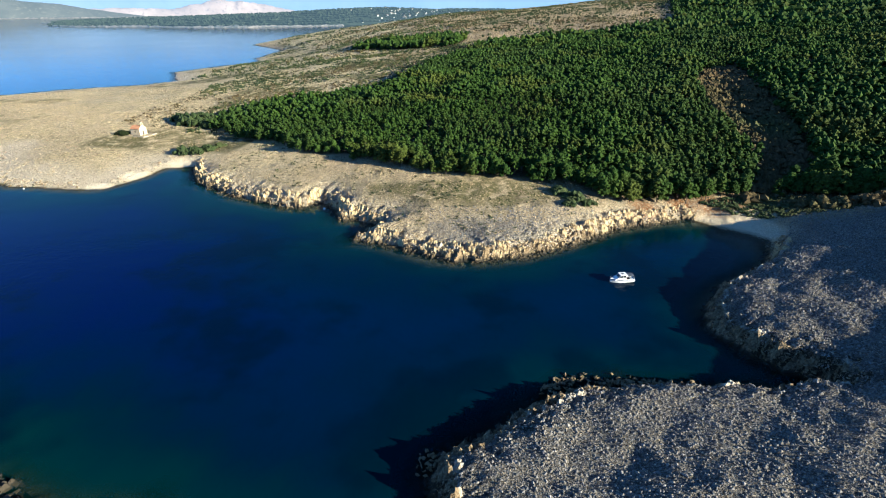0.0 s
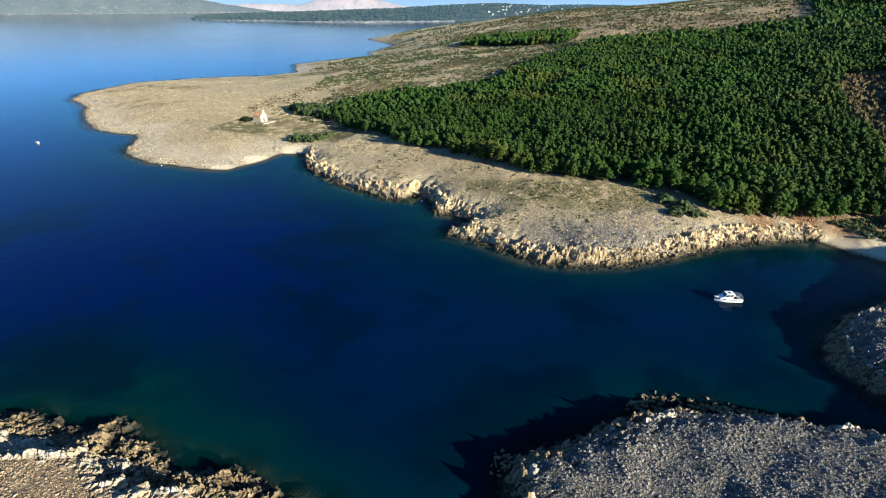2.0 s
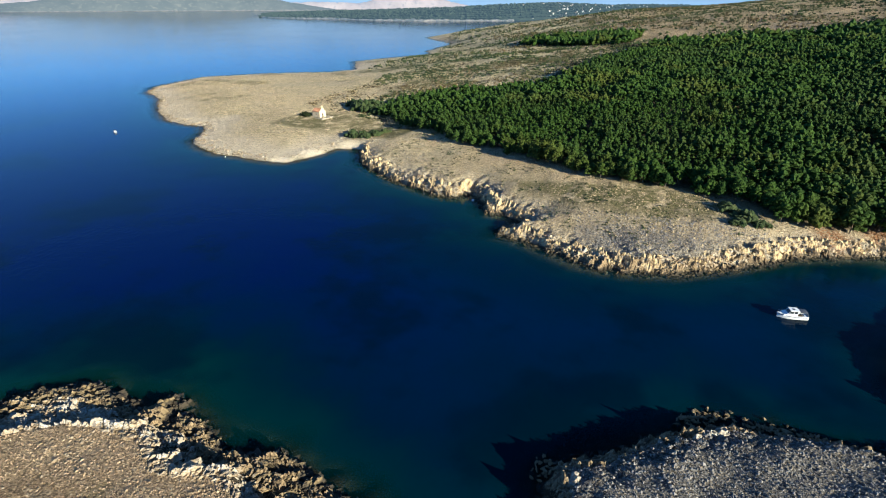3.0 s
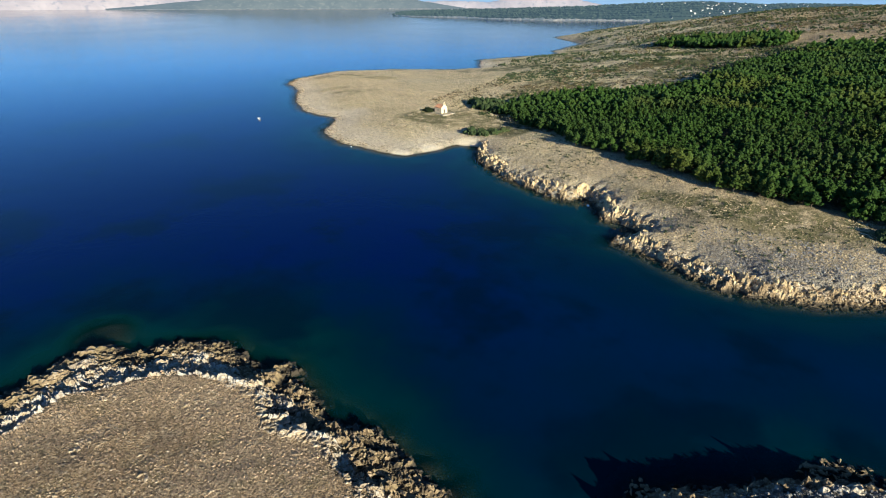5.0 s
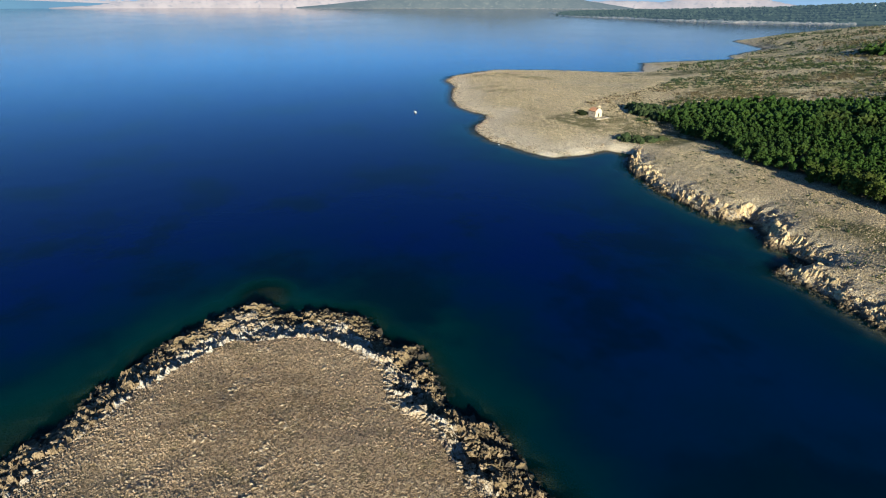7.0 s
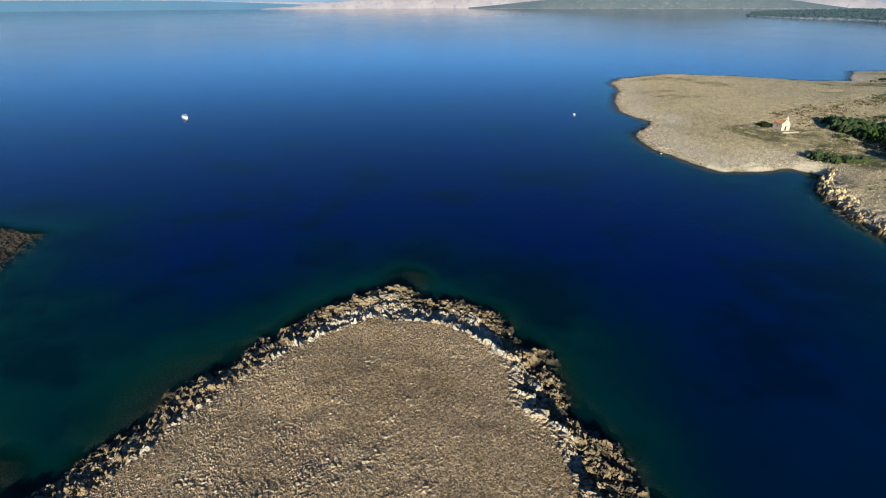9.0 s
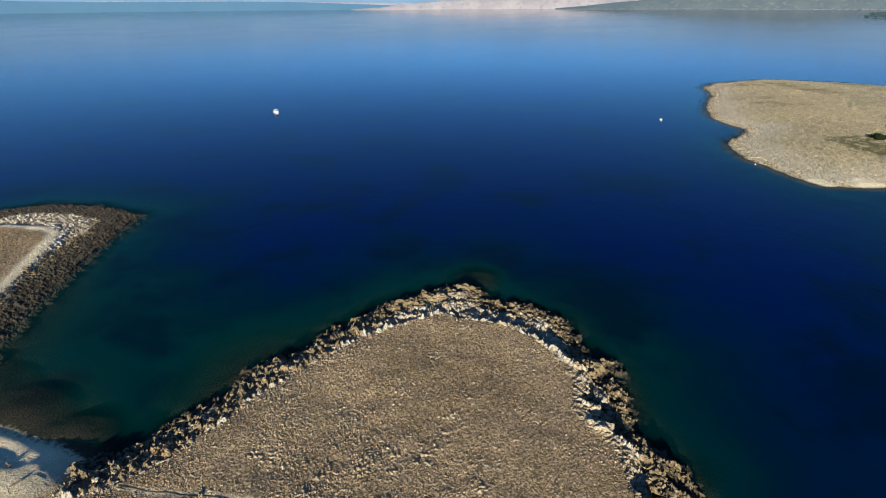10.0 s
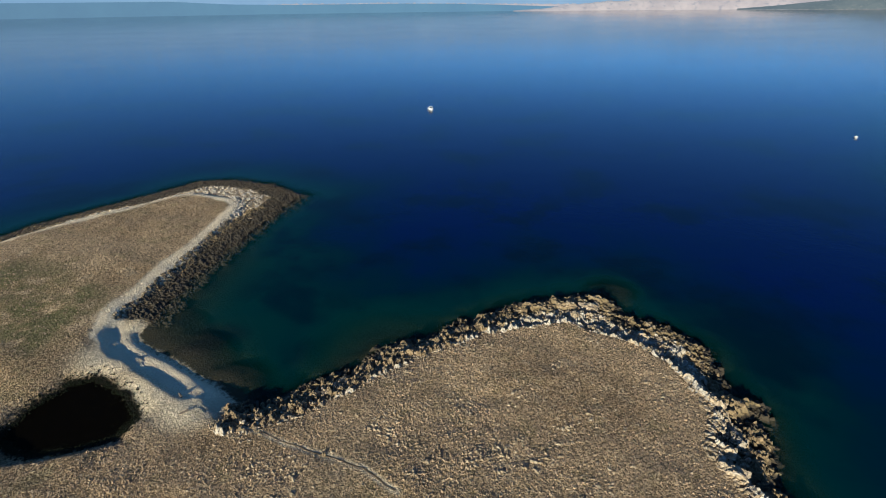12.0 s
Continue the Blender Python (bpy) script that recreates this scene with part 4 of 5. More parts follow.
def crag_rock(seed, n=15):
    """One jagged outcrop: leaning broken blocks grown together, with an uneven foot."""
    r = np.random.default_rng(seed)
    g = np.linspace(-1.25, 1.25, n)
    X, Y = np.meshgrid(g * 1.15, g * 0.85)
    X, Y = X + r.normal(0, 0.045, X.shape), Y + r.normal(0, 0.045, X.shape)
    t1, e1, m1 = blocks_of(X + seed * 3.7, Y + seed * 1.3, 0.55, 3 + seed)
    t2, e2, m2 = blocks_of(X + seed * 5.1, Y - seed * 2.3, 0.24, 31 + seed)
    q = np.hypot(X / 1.15, Y / 0.85)
    a = np.arctan2(Y, X)
    rim = 0.92 + 0.16 * np.sin(2 * a + seed) + 0.13 * np.sin(5 * a + 2.1 * seed)
    e = smooth(rim + 0.12, rim - 0.28, q)
    Z = e * (0.30 + 0.55 * t1 + 0.20 * t2 - 0.25 * smooth(0.14, 0.03, e1)) - 0.55 * (1 - e)
    i = (np.arange(n - 1)[:, None] * n + np.arange(n - 1)[None]).ravel()
    return np.stack([X, Y, Z], -1).reshape(-1, 3), np.stack([i, i + 1, i + n + 1, i + n], -1)


ROCK_KINDS = [crag_rock(k + 1) for k in range(9)]
rock_meshes = [mesh_from("shore_rock", v, f, ROCK) for v, f in ROCK_KINDS]
brown_meshes = [mesh_from("shore_rock", v, f, ROCK_BROWN) for v, f in ROCK_KINDS]
x, y, z, sd, beach = scatter(60000, (-122, -30, -36, 66))
ok = (sd > -1.6) & (sd < rock_band(x, y) - 1.5) & (z > -0.8) & (beach < 0.3) & (fbm(x, y, 8, 2) > -0.25)
picked = np.nonzero(ok)[0]
taken = []
for i in picked:
    size = (0.65 + 0.95 * rng.random() ** 2.0) * (0.66 if y[i] < 30 else 1.0)
    if all((x[i] - x[j]) ** 2 + (y[i] - y[j]) ** 2 > (0.62 * (size + q)) ** 2 for j, q in taken):
        taken.append((i, size))
    if len(taken) >= 265:
        break
for i, size in taken:
    k = rng.integers(0, len(rock_meshes))
    outer = sd[i] < 3.6 + 2.2 * rng.random() + (5 if y[i] < 26 else 0)
    ob = new("shore_rock", (brown_meshes if outer else rock_meshes)[k])
    dip = rng.normal(0, 9)
    turn = 35 + rng.normal(0, 22)
    wet = sd[i] < 1.0
    zz = z[i] + 0.12 * size
    ob.matrix_basis = pose(x[i], y[i], zz, 14 + dip, rng.normal(0, 8), turn) @ Matrix.Diagonal((size * 1.2, size * (0.8 + 0.4 * rng.random()), size * (0.6 + 0.5 * rng.random()), 1))
    tagged(ob, "dark wet limestone boulder at the water's edge" if wet else "brown algae-stained jagged limestone boulder on the shore" if outer else "pale jagged limestone boulder on the rocky shore", "rock", "boulders round the near point")


# broad tan slabs that make up the seaward tip of the point
for k in range(20):
    w = rng.random()
    px, py = -109.4 - 4.5 * w + rng.normal(0, 1.5), 24 + 19 * w + rng.normal(0, 1.0)
    ob = new("shore_rock", brown_meshes[rng.integers(0, len(brown_meshes))])
    s = 1.5 + 0.9 * rng.random()
    ob.matrix_basis = pose(px, py, max(float(ground_z([px], [py])[0]), 0.2) + 0.1, 12 + rng.normal(0, 6), rng.normal(0, 6), 50 + rng.normal(0, 14)) @ Matrix.Diagonal((s * 1.25, s * 0.8, s * 0.62, 1))
    tagged(ob, "broad tan limestone slab at the tip of the point", "rock", "slabs at the tip of the point")


def rubble(name, boxes, count, low, high, lo_size, hi_size, shapes, mat, label, mask=None, sink=0.15, kind_name="rocks"):
    """Loose rocks lying between two distances from the waterline, as one mesh."""
    sets = []
    per = max(1, count // len(boxes))
    for box in boxes:
        x, y, z, sd, beach = scatter(per, box)
        ok = (sd > low) & (sd < high) & (beach < 0.35) & (z > -0.9)
        if mask is not None:
            ok &= mask(x, y, sd)
        x, y, z, sd = x[ok], y[ok], z[ok], sd[ok]
        which = rng.integers(0, len(shapes), len(x))
        s = lo_size + (hi_size - lo_size) * rng.random(len(x)) ** 2.5
        s = np.where(z < 0, np.maximum(s, -1.2 * z), s)
        for k, shape in enumerate(shapes):
            q = which == k
            if q.any():
                p = np.stack([x[q], y[q], z[q] + s[q] * (0.35 - sink)], -1)
                sz = s[q][:, None] * (0.8 + 0.4 * rng.random((q.sum(), 3)))
                grain = np.radians(rng.normal(35, 45, q.sum())) if shapes is LEDGES else None
                sets.append(joined(shape, p, sz * (np.array([1.12, 0.9, 1.0]) if shapes is LEDGES else 1.0), grain, jitter=0.14))
    return tagged(new(name, mesh_from(name, *stack(*sets), mat)), label, kind_name, kind="stuff")


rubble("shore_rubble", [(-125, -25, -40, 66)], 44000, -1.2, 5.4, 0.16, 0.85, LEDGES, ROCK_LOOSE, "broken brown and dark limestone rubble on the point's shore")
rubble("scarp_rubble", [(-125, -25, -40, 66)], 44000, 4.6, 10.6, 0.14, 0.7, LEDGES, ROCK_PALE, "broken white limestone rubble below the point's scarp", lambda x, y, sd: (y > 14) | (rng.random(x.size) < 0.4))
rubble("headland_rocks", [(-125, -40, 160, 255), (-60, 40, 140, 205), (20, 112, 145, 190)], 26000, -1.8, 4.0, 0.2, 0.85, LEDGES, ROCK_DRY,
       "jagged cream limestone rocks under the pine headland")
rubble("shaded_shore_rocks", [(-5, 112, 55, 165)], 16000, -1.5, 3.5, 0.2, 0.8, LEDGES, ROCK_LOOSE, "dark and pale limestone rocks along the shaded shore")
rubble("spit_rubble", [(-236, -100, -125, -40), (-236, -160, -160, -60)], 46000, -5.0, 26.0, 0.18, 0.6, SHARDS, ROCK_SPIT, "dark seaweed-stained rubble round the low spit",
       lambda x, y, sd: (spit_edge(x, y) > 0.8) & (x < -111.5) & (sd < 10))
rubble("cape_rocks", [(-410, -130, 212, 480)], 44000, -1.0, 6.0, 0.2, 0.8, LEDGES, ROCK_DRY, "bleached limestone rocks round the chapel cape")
off = rng.random(170)
line = np.stack([np.interp(off, (0, 0.35, 1), (20, 27, 46)) + rng.normal(0, 0.5, 170), np.interp(off, (0, 0.35, 1), (84.6, 87.6, 86.6)) + rng.normal(0, 0.8, 170), 0.02 + 0.25 * rng.random(170)], -1)
knob = np.array([-1.5, 65.5, 0.3]) + rng.normal(0, 1, (40, 3)) * np.array([1.6, 1.6, 0.2])
line = np.concatenate([line, knob])
tagged(new("offshore_rocks", mesh_from("offshore_rocks", *stack(*[joined(LEDGES[k], line[k::10], 0.25 + 0.5 * rng.random((len(line[k::10]), 3)), jitter=0.14) for k in range(10)]), ROCK_DRY)),
       "low tan rocks standing in the water off the shaded shore", "rocks", kind="stuff")


def make_stone(name, dark, light):
    m, nt, b = material(name)
    c = mix(nt, piece_random(nt, True), dark, light)
    c = mix(nt, ramp(nt, noise_tex(nt, 3.0, 4), 0.5, 0.7), c, (0.20, 0.155, 0.095))
    put(nt, b.inputs["Base Color"], c)
    b.inputs["Roughness"].default_value = 0.95
    return m


STONE = make_stone("field_stone", (0.26, 0.185, 0.10), (0.46, 0.355, 0.225))
# grey scree, with some of the slopes' shade in its darker tone
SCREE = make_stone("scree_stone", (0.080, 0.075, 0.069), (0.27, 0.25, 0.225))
patchy = lambda x, y, sd: ((fbm(x, y, 9, 3) > 0.28) & (rng.random(x.size) < 0.5)) | (rng.random(x.size) < 0.09)
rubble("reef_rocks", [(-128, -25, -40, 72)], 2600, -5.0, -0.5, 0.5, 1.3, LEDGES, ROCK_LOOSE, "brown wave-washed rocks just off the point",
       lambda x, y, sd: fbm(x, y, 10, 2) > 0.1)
rubble("cape_stones", [(-400, -120, 215, 420)], 16000, 3, 90, 0.2, 0.55, SHARDS, STONE, "pale stones strewn over the dry cape", None, 0.2, kind_name="stones")
rubble("field_stones", [(-118, -25, -45, 58)], 52000, 8, 90, 0.08, 0.34, SHARDS, STONE, "small pale stones strewn over dry turf", patchy, 0.2, kind_name="stones")
rubble("stone_patches", [(-118, -25, -60, 52)], 26000, 11, 90, 0.16, 0.5, SHARDS, STONE, "pale stones lying in patches on the dry turf", lambda x, y, sd: (fbm(x + 300, y, 8, 3) > 0.40) & (rng.random(x.size) < 0.55), 0.15, kind_name="stones")
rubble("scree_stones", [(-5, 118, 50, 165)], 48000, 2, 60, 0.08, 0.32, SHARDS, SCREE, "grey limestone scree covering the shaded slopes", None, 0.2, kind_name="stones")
rubble("spit_stones", [(-215, -60, -150, -45)], 12000, 8, 60, 0.08, 0.28, CHIPS, STONE, "small stones strewn over the dry spit", patchy, 0.2, kind_name="stones")
rubble("headland_stones", [(-130, 100, 150, 260)], 14000, 4, 40, 0.12, 0.34, SHARDS, STONE, "pale stones strewn over the dry headland", None, 0.2, kind_name="stones")


# ---- rough turf: small hummocks of grass and stone ----
HUMMOCK = solid([(1, 0, 0), (0, 1, 0), (-1, 0, 0), (0, -1, 0), (0, 0, 1)], [(0, 1, 4), (1, 2, 4), (2, 3, 4), (3, 0, 4)])
TUFT = make_stone("dry_turf", (0.075, 0.050, 0.027), (0.49, 0.345, 0.205))
TUFT_PALE = make_stone("bleached_turf", (0.23, 0.17, 0.075), (0.66, 0.505, 0.285))


def hummocks(name, box, count, low, mask, lo, hi, tall, mat, label):
    x, y, z, sd, beach = scatter(count, box)
    ok = (sd > low) & (beach < 0.4)
    ok &= mask(x, y)
    x, y, z = x[ok], y[ok], z[ok]
    w = (lo + (hi - lo) * rng.random(len(x)) ** 2) * (1 + 0.5 * fbm(x, y, 7, 3))
    size = np.stack([w * (0.8 + 0.5 * rng.random(len(x))), w, w * tall * (0.6 + 0.8 * rng.random(len(x)))], -1)
    return tagged(new(name, mesh_from(name, *joined(HUMMOCK, np.stack([x, y, z - 0.05], -1), size, jitter=0.3), mat)), label, "turf", kind="stuff")


APRON = [(-88, -54, 12), (-98, -68, 10), (-80, -46, 8), (-85, -58, 9)]
bare = lambda x, y: (pond_edge(x, y) > 1.5) & (along(x, y, SPIT_TRACK) > 2.6) & (near_any(x, y, APRON) < 0.35) & (along(x, y, DOME_PATH) > 0.7)
hummocks("point_turf", (-118, -20, -60, 58), 220000, 0, lambda x, y: bare(x, y) & (shore_distance(x, y) > rock_band(x, y) - 0.8), 0.05, 0.21, 0.95, TUFT, "rough dry turf with small hummocks on the near point")
hummocks("spit_turf", (-216, -40, -150, -56), 60000, 7.0, lambda x, y: bare(x, y) & (spit_edge(x, y) < -1.0) & ((y < -59) | (x < -117)), 0.09, 0.30, 0.6, TUFT, "rough dry turf on the low spit")
hummocks("cape_turf", (-400, -110, 212, 480), 60000, 7.0, lambda x, y: fbm(x, y, 22, 3) > -0.25, 0.15, 0.55, 0.4, TUFT_PALE, "bleached tussocks of dry grass on the cape")
hummocks("headland_turf", (-120, 70, 146, 262), 45000, 5.0, lambda x, y: ~inside_plan(x, y, PINE_WOOD), 0.12, 0.42, 0.5, TUFT_PALE, "dry tussocks on the headland")
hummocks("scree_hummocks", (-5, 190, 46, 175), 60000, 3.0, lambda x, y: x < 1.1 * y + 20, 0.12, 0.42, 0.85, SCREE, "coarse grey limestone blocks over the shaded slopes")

# ---- shrubs and scrub ----
def bushes(name, x, y, base, mat, label, clumps=6, kind="stuff"):
    z = ground_z(x, y)
    n = len(x)
    s = base * (0.5 + 0.9 * rng.random(n) ** 1.6)
    p = np.stack([np.repeat(x, clumps), np.repeat(y, clumps), np.repeat(z, clumps)], -1)
    ss = np.repeat(s, clumps)
    p = p + rng.normal(0, 0.55, (n * clumps, 3)) * ss[:, None] * np.array([1, 1, 0.25])
    p[:, 2] += ss * 0.32
    q = ss[:, None] * (0.45 + 0.35 * rng.random((n * clumps, 3))) * np.array([1, 1, 0.8])
    arrays = stack(joined(OCTA, p, q, jitter=0.35), needle_sprays(p, n * clumps, base * 0.5))
    return tagged(new(name, mesh_from(name, *arrays, mat)), label, "shrubs", kind=kind)


def scrub_places(n, box, mask):
    x = box[0] + rng.random(n) * (box[1] - box[0])
    y = box[2] + rng.random(n) * (box[3] - box[2])
    keep = mask(x, y) & (shore_distance(x, y) > 9)
    return x[keep], y[keep]


in_wood = lambda x, y: inside_plan(x, y, PINE_WOOD) | inside_plan(x, y, FAR_WOOD)
heath = lambda x, y: ~in_wood(x, y) & (fbm(x, y, 45, 4) + 0.30 * smooth(300, 380, y + 0.5 * x) + 0.25 * smooth(700, 1000, y) + 0.55 * smooth(60, 15, along(x, y, PINE_WOOD[22:])) > 0.27) & (y + 0.55 * x > 215)
bx, by = scrub_places(8000, (-230, 120, 300, 620), heath)
bushes("heath_scrub", bx, by, 1.0, SHRUB, "low dark evergreen scrub beside the pine wood", 4)
bx, by = scrub_places(9000, (-200, 60, 300, 640), lambda x, y: ~in_wood(x, y) & (fbm(x, y, 24, 3) + 0.5 * smooth(75, 10, along(x, y, PINE_WOOD[23:])) > 0.12))
bushes("tussock_scrub", bx, by, 0.75, RUSSET, "brown low scrub along the upper edge of the wood", 3)
bx, by = scrub_places(14000, (-330, 520, 560, 1250), lambda x, y: ~in_wood(x, y) & (fbm(x, y, 60, 4) + 0.3 * smooth(-200, 100, x) > 0.0))
bushes("hill_scrub", bx, by, 1.7, SHRUB, "dark scrub over the far bare ridge", 2)
bx, by = scrub_places(10000, (-200, 520, 640, 1250), lambda x, y: ~in_wood(x, y) & (fbm(x + 300, y, 70, 4) > 0.05))
bushes("russet_heath", bx, by, 1.7, RUSSET, "brown heath over the far ridge", 2)
bx, by = scrub_places(5000, (-120, 70, 150, 290), lambda x, y: ~in_wood(x, y) & (fbm(x, y, 12, 3) > 0.0))
bushes("headland_scrub", bx, by, 0.42, SHRUB, "tufts of grey-green scrub on the headland", 3)
bx, by = scrub_places(5200, (105, 205, 175, 380), lambda x, y: inside_plan(x, y, GULLY))
bushes("russet_scrub", bx, by, 2.3, RUSSET, "russet autumn scrub in the gully", 5)
bx, by = scrub_places(900, (92, 150, 172, 196), lambda x, y: (y > 178 - 0.3 * (x - 100)) & ~in_wood(x, y))
bushes("beach_scrub", bx, by, 0.8, SHRUB, "low green scrub behind the gravel beach", 4)
t = rng.random(2600)
loop = np.array(POND + POND[:1])
seg = (t * len(POND)).astype(int)
w = t * len(POND) - seg
px = loop[seg, 0] * (1 - w) + loop[seg + 1, 0] * w + rng.normal(0, 1.2, t.size)
py = loop[seg, 1] * (1 - w) + loop[seg + 1, 1] * w + rng.normal(0, 1.2, t.size)
bushes("pond_sedge", px, py, 0.2, SEDGE, "dark sedge fringing the black pond", 3)


def make_shrub(x, y, size, label, mat=None):
    size = size * 1.25
    n = 46
    a, u = rng.random(n) * 2 * math.pi, rng.random(n)
    r = size * np.sqrt(u) * (0.8 + 0.3 * np.sin(3 * a + x))
    p = np.stack([r * np.cos(a) * 1.25, r * np.sin(a), size * (0.15 + 0.62 * (1 - u) * rng.random(n) ** 0.5)], -1)
    q = size * (0.20 + 0.14 * rng.random((n, 3)))
    bush = thing("shrub", label, "shrub", pose(x, y, float(ground_z([x], [y])[0]), 0, 0, x * 7), "shrubs near the cove")
    mesh_part("foliage", mesh_from("foliage", *stack(joined(ICO1, p, q, jitter=0.35), needle_sprays(p, 260, size * 0.16)), mat or SHRUB), bush)
    mesh_part("stem", mesh_from("stem", *trunk_arrays(size * 0.8, 0.12), BARK), bush)
    return bush


for x, y, s in ((-159, 327, 5.2), (-151, 322, 5.5), (-146, 330, 5.0), (-166, 334, 4.0), (-141, 318, 4.2), (-154, 336, 4.5)):
    make_shrub(x, y, s, "large round dark-green shrub beside the chapel meadow")
for x, y, s in ((-133, 264, 3.0), (-128.5, 266, 2.6), (-136, 270, 2.2), (-124.5, 262, 2.4), (-121, 268, 2.6), (-118, 274, 2.2), (-125, 272, 1.8)):
    make_shrub(x, y, s, "dark green shrub above the small gravel cove")
for x, y, s in ((48, 181, 2.6), (45, 176, 2.0), (52, 178, 1.8), (43, 186, 2.4)):
    make_shrub(x, y, s, "green shrub on the cliff edge below the pines")
for x, y, s in ((136, 178, 3.2), (142, 176, 2.8), (149, 174, 3.4), (131, 181, 2.5), (156, 176, 3.2)):
    make_shrub(x, y, s, "leafless brown shrub at the back of the beach", RUSSET)

# ---- the dark pond ----
bm = bmesh.new()
ring = [bm.verts.new((px * 1.0, py, 1.36)) for px, py in [(POND[i][0] + (POND[i][0] + 79) * 0.16, POND[i][1] + (POND[i][1] + 67.5) * 0.16) for i in range(len(POND))]]
bm.faces.new(ring)
pond = part("pond", bm, POND_WATER)
tagged(pond, "black still pond behind the gravel bar", "pond", kind="structure")


# ---- small builders ----
def block(bm, x0, x1, y0, y1, z0, z1, bev=0.0):
    made = bmesh.ops.create_cube(bm, size=1, matrix=Matrix.Translation(((x0 + x1) / 2, (y0 + y1) / 2, (z0 + z1) / 2)) @ Matrix.Diagonal((x1 - x0, y1 - y0, z1 - z0, 1)))
    if bev:
        edges = {e for v in made["verts"] for e in v.link_edges}
        bmesh.ops.bevel(bm, geom=list(edges), offset=bev, segments=2, affect="EDGES")
    return made["verts"]


def prism(bm, outline, y0, y1):
    """An outline in x, z drawn out along y."""
    a = [bm.verts.new((x, y0, z)) for x, z in outline]
    b = [bm.verts.new((x, y1, z)) for x, z in outline]
    bm.faces.new(a)
    bm.faces.new(b[::-1])
    for i in range(len(a)):
        j = (i + 1) % len(a)
        bm.faces.new((a[j], a[i], b[i], b[j]))


def rod(bm, p, q, r, sides=8):
    p, q = Vector(p), Vector(q)
    d = q - p
    m = Matrix.Translation((p + q) / 2) @ d.to_track_quat("Z", "Y").to_matrix().to_4x4()
    bmesh.ops.create_cone(bm, cap_ends=True, segments=sides, radius1=r, radius2=r, depth=d.length, matrix=m)


def box_part(name, dims, mat, parent, label="", bev=0.0):
    bm = bmesh.new()
    block(bm, *dims, bev)
    return part(name, bm, mat, parent, label)


def at_ground(x, y):
    return float(ground_z([x], [y])[0])


PALE_EARTH = plain("trodden_pale_earth", (0.36, 0.30, 0.20), 0.95, vary=0.3, scale=1.5)

# ---- chapel on the cape: front along -y of its own frame ----
CH = (-173.0, 298.5)
ch_z = at_ground(*CH) + 0.15
chapel = thing("chapel", "small cream plastered chapel with orange tile roof and bell gable", "chapel", pose(*CH, ch_z, 0, 0, 72) @ Matrix.Diagonal((0.92, 0.92, 0.92, 1)))
W, L, EAVE, RIDGE = 2.7, 3.5, 3.7, 5.4
bm = bmesh.new()
for x0, x1, y0, y1 in ((-W, -W + 0.5, -L + 0.5, L), (W - 0.5, W, -L + 0.5, L), (-W + 0.5, W - 0.5, L - 0.5, L)):
    block(bm, x0, x1, y0, y1, -0.8, EAVE)
prism(bm, [(-W, EAVE), (W, EAVE), (0, RIDGE)], L - 0.5, L)
part("wall", bm, PLASTER, chapel)
bm = bmesh.new()
# front wall in pieces round the arched doorway and the round window
DW, DH = 0.62, 2.1
block(bm, -W - 0.05, -DW, -L, -L + 0.5, -0.8, EAVE)
block(bm, DW, W + 0.05, -L, -L + 0.5, -0.8, EAVE)
arch = [(DW * math.cos(a), DH + DW * math.sin(a)) for a in np.linspace(math.pi, 0, 9)]
prism(bm, [(-DW, EAVE), *[(x, z) for x, z in arch], (DW, EAVE)], -L, -L + 0.5)
prism(bm, [(-W - 0.05, EAVE), (W + 0.05, EAVE), (0.75, RIDGE + 0.25), (-0.75, RIDGE + 0.25)], -L, -L + 0.5)
front = part("front_wall", bm, PLASTER, chapel, "cream gabled front with arched doorway")
bm = bmesh.new()
OP = [(0.36 * math.cos(a), RIDGE + 1.25 + 0.36 * math.sin(a)) for a in np.linspace(math.pi, 0, 7)]
block(bm, -0.75, -0.36, -L, -L + 0.5, RIDGE + 0.25, RIDGE + 1.25)
block(bm, 0.36, 0.75, -L, -L + 0.5, RIDGE + 0.25, RIDGE + 1.25)
prism(bm, [(-0.75, RIDGE + 1.25), *OP, (0.75, RIDGE + 1.25), (0.75, RIDGE + 1.7), (0, RIDGE + 2.2), (-0.75, RIDGE + 1.7)], -L, -L + 0.5)
belfry = part("bell_gable", bm, PLASTER, chapel, "cream bell gable with open arch")
bm = bmesh.new()
bmesh.ops.create_cone(bm, cap_ends=True, segments=12, radius1=0.24, radius2=0.1, depth=0.4, matrix=Matrix.Translation((0, -L + 0.25, RIDGE + 1.05)))
part("bell", bm, DARK_HOLE, belfry, "dark bronze bell")
bm = bmesh.new()
block(bm, -0.04, 0.04, -L + 0.2, -L + 0.3, RIDGE + 2.15, RIDGE + 2.75)
block(bm, -0.2, 0.2, -L + 0.2, -L + 0.3, RIDGE + 2.45, RIDGE + 2.53)
part("cross", bm, STONEWORK, belfry, "small stone cross")
bm = bmesh.new()
prism(bm, [(-DW, 0), (DW, 0), *[(x, z) for x, z in arch[::-1]]], -L + 0.3, -L + 0.38)
part("door", bm, DARK_HOLE, chapel, "dark wooden arched door")
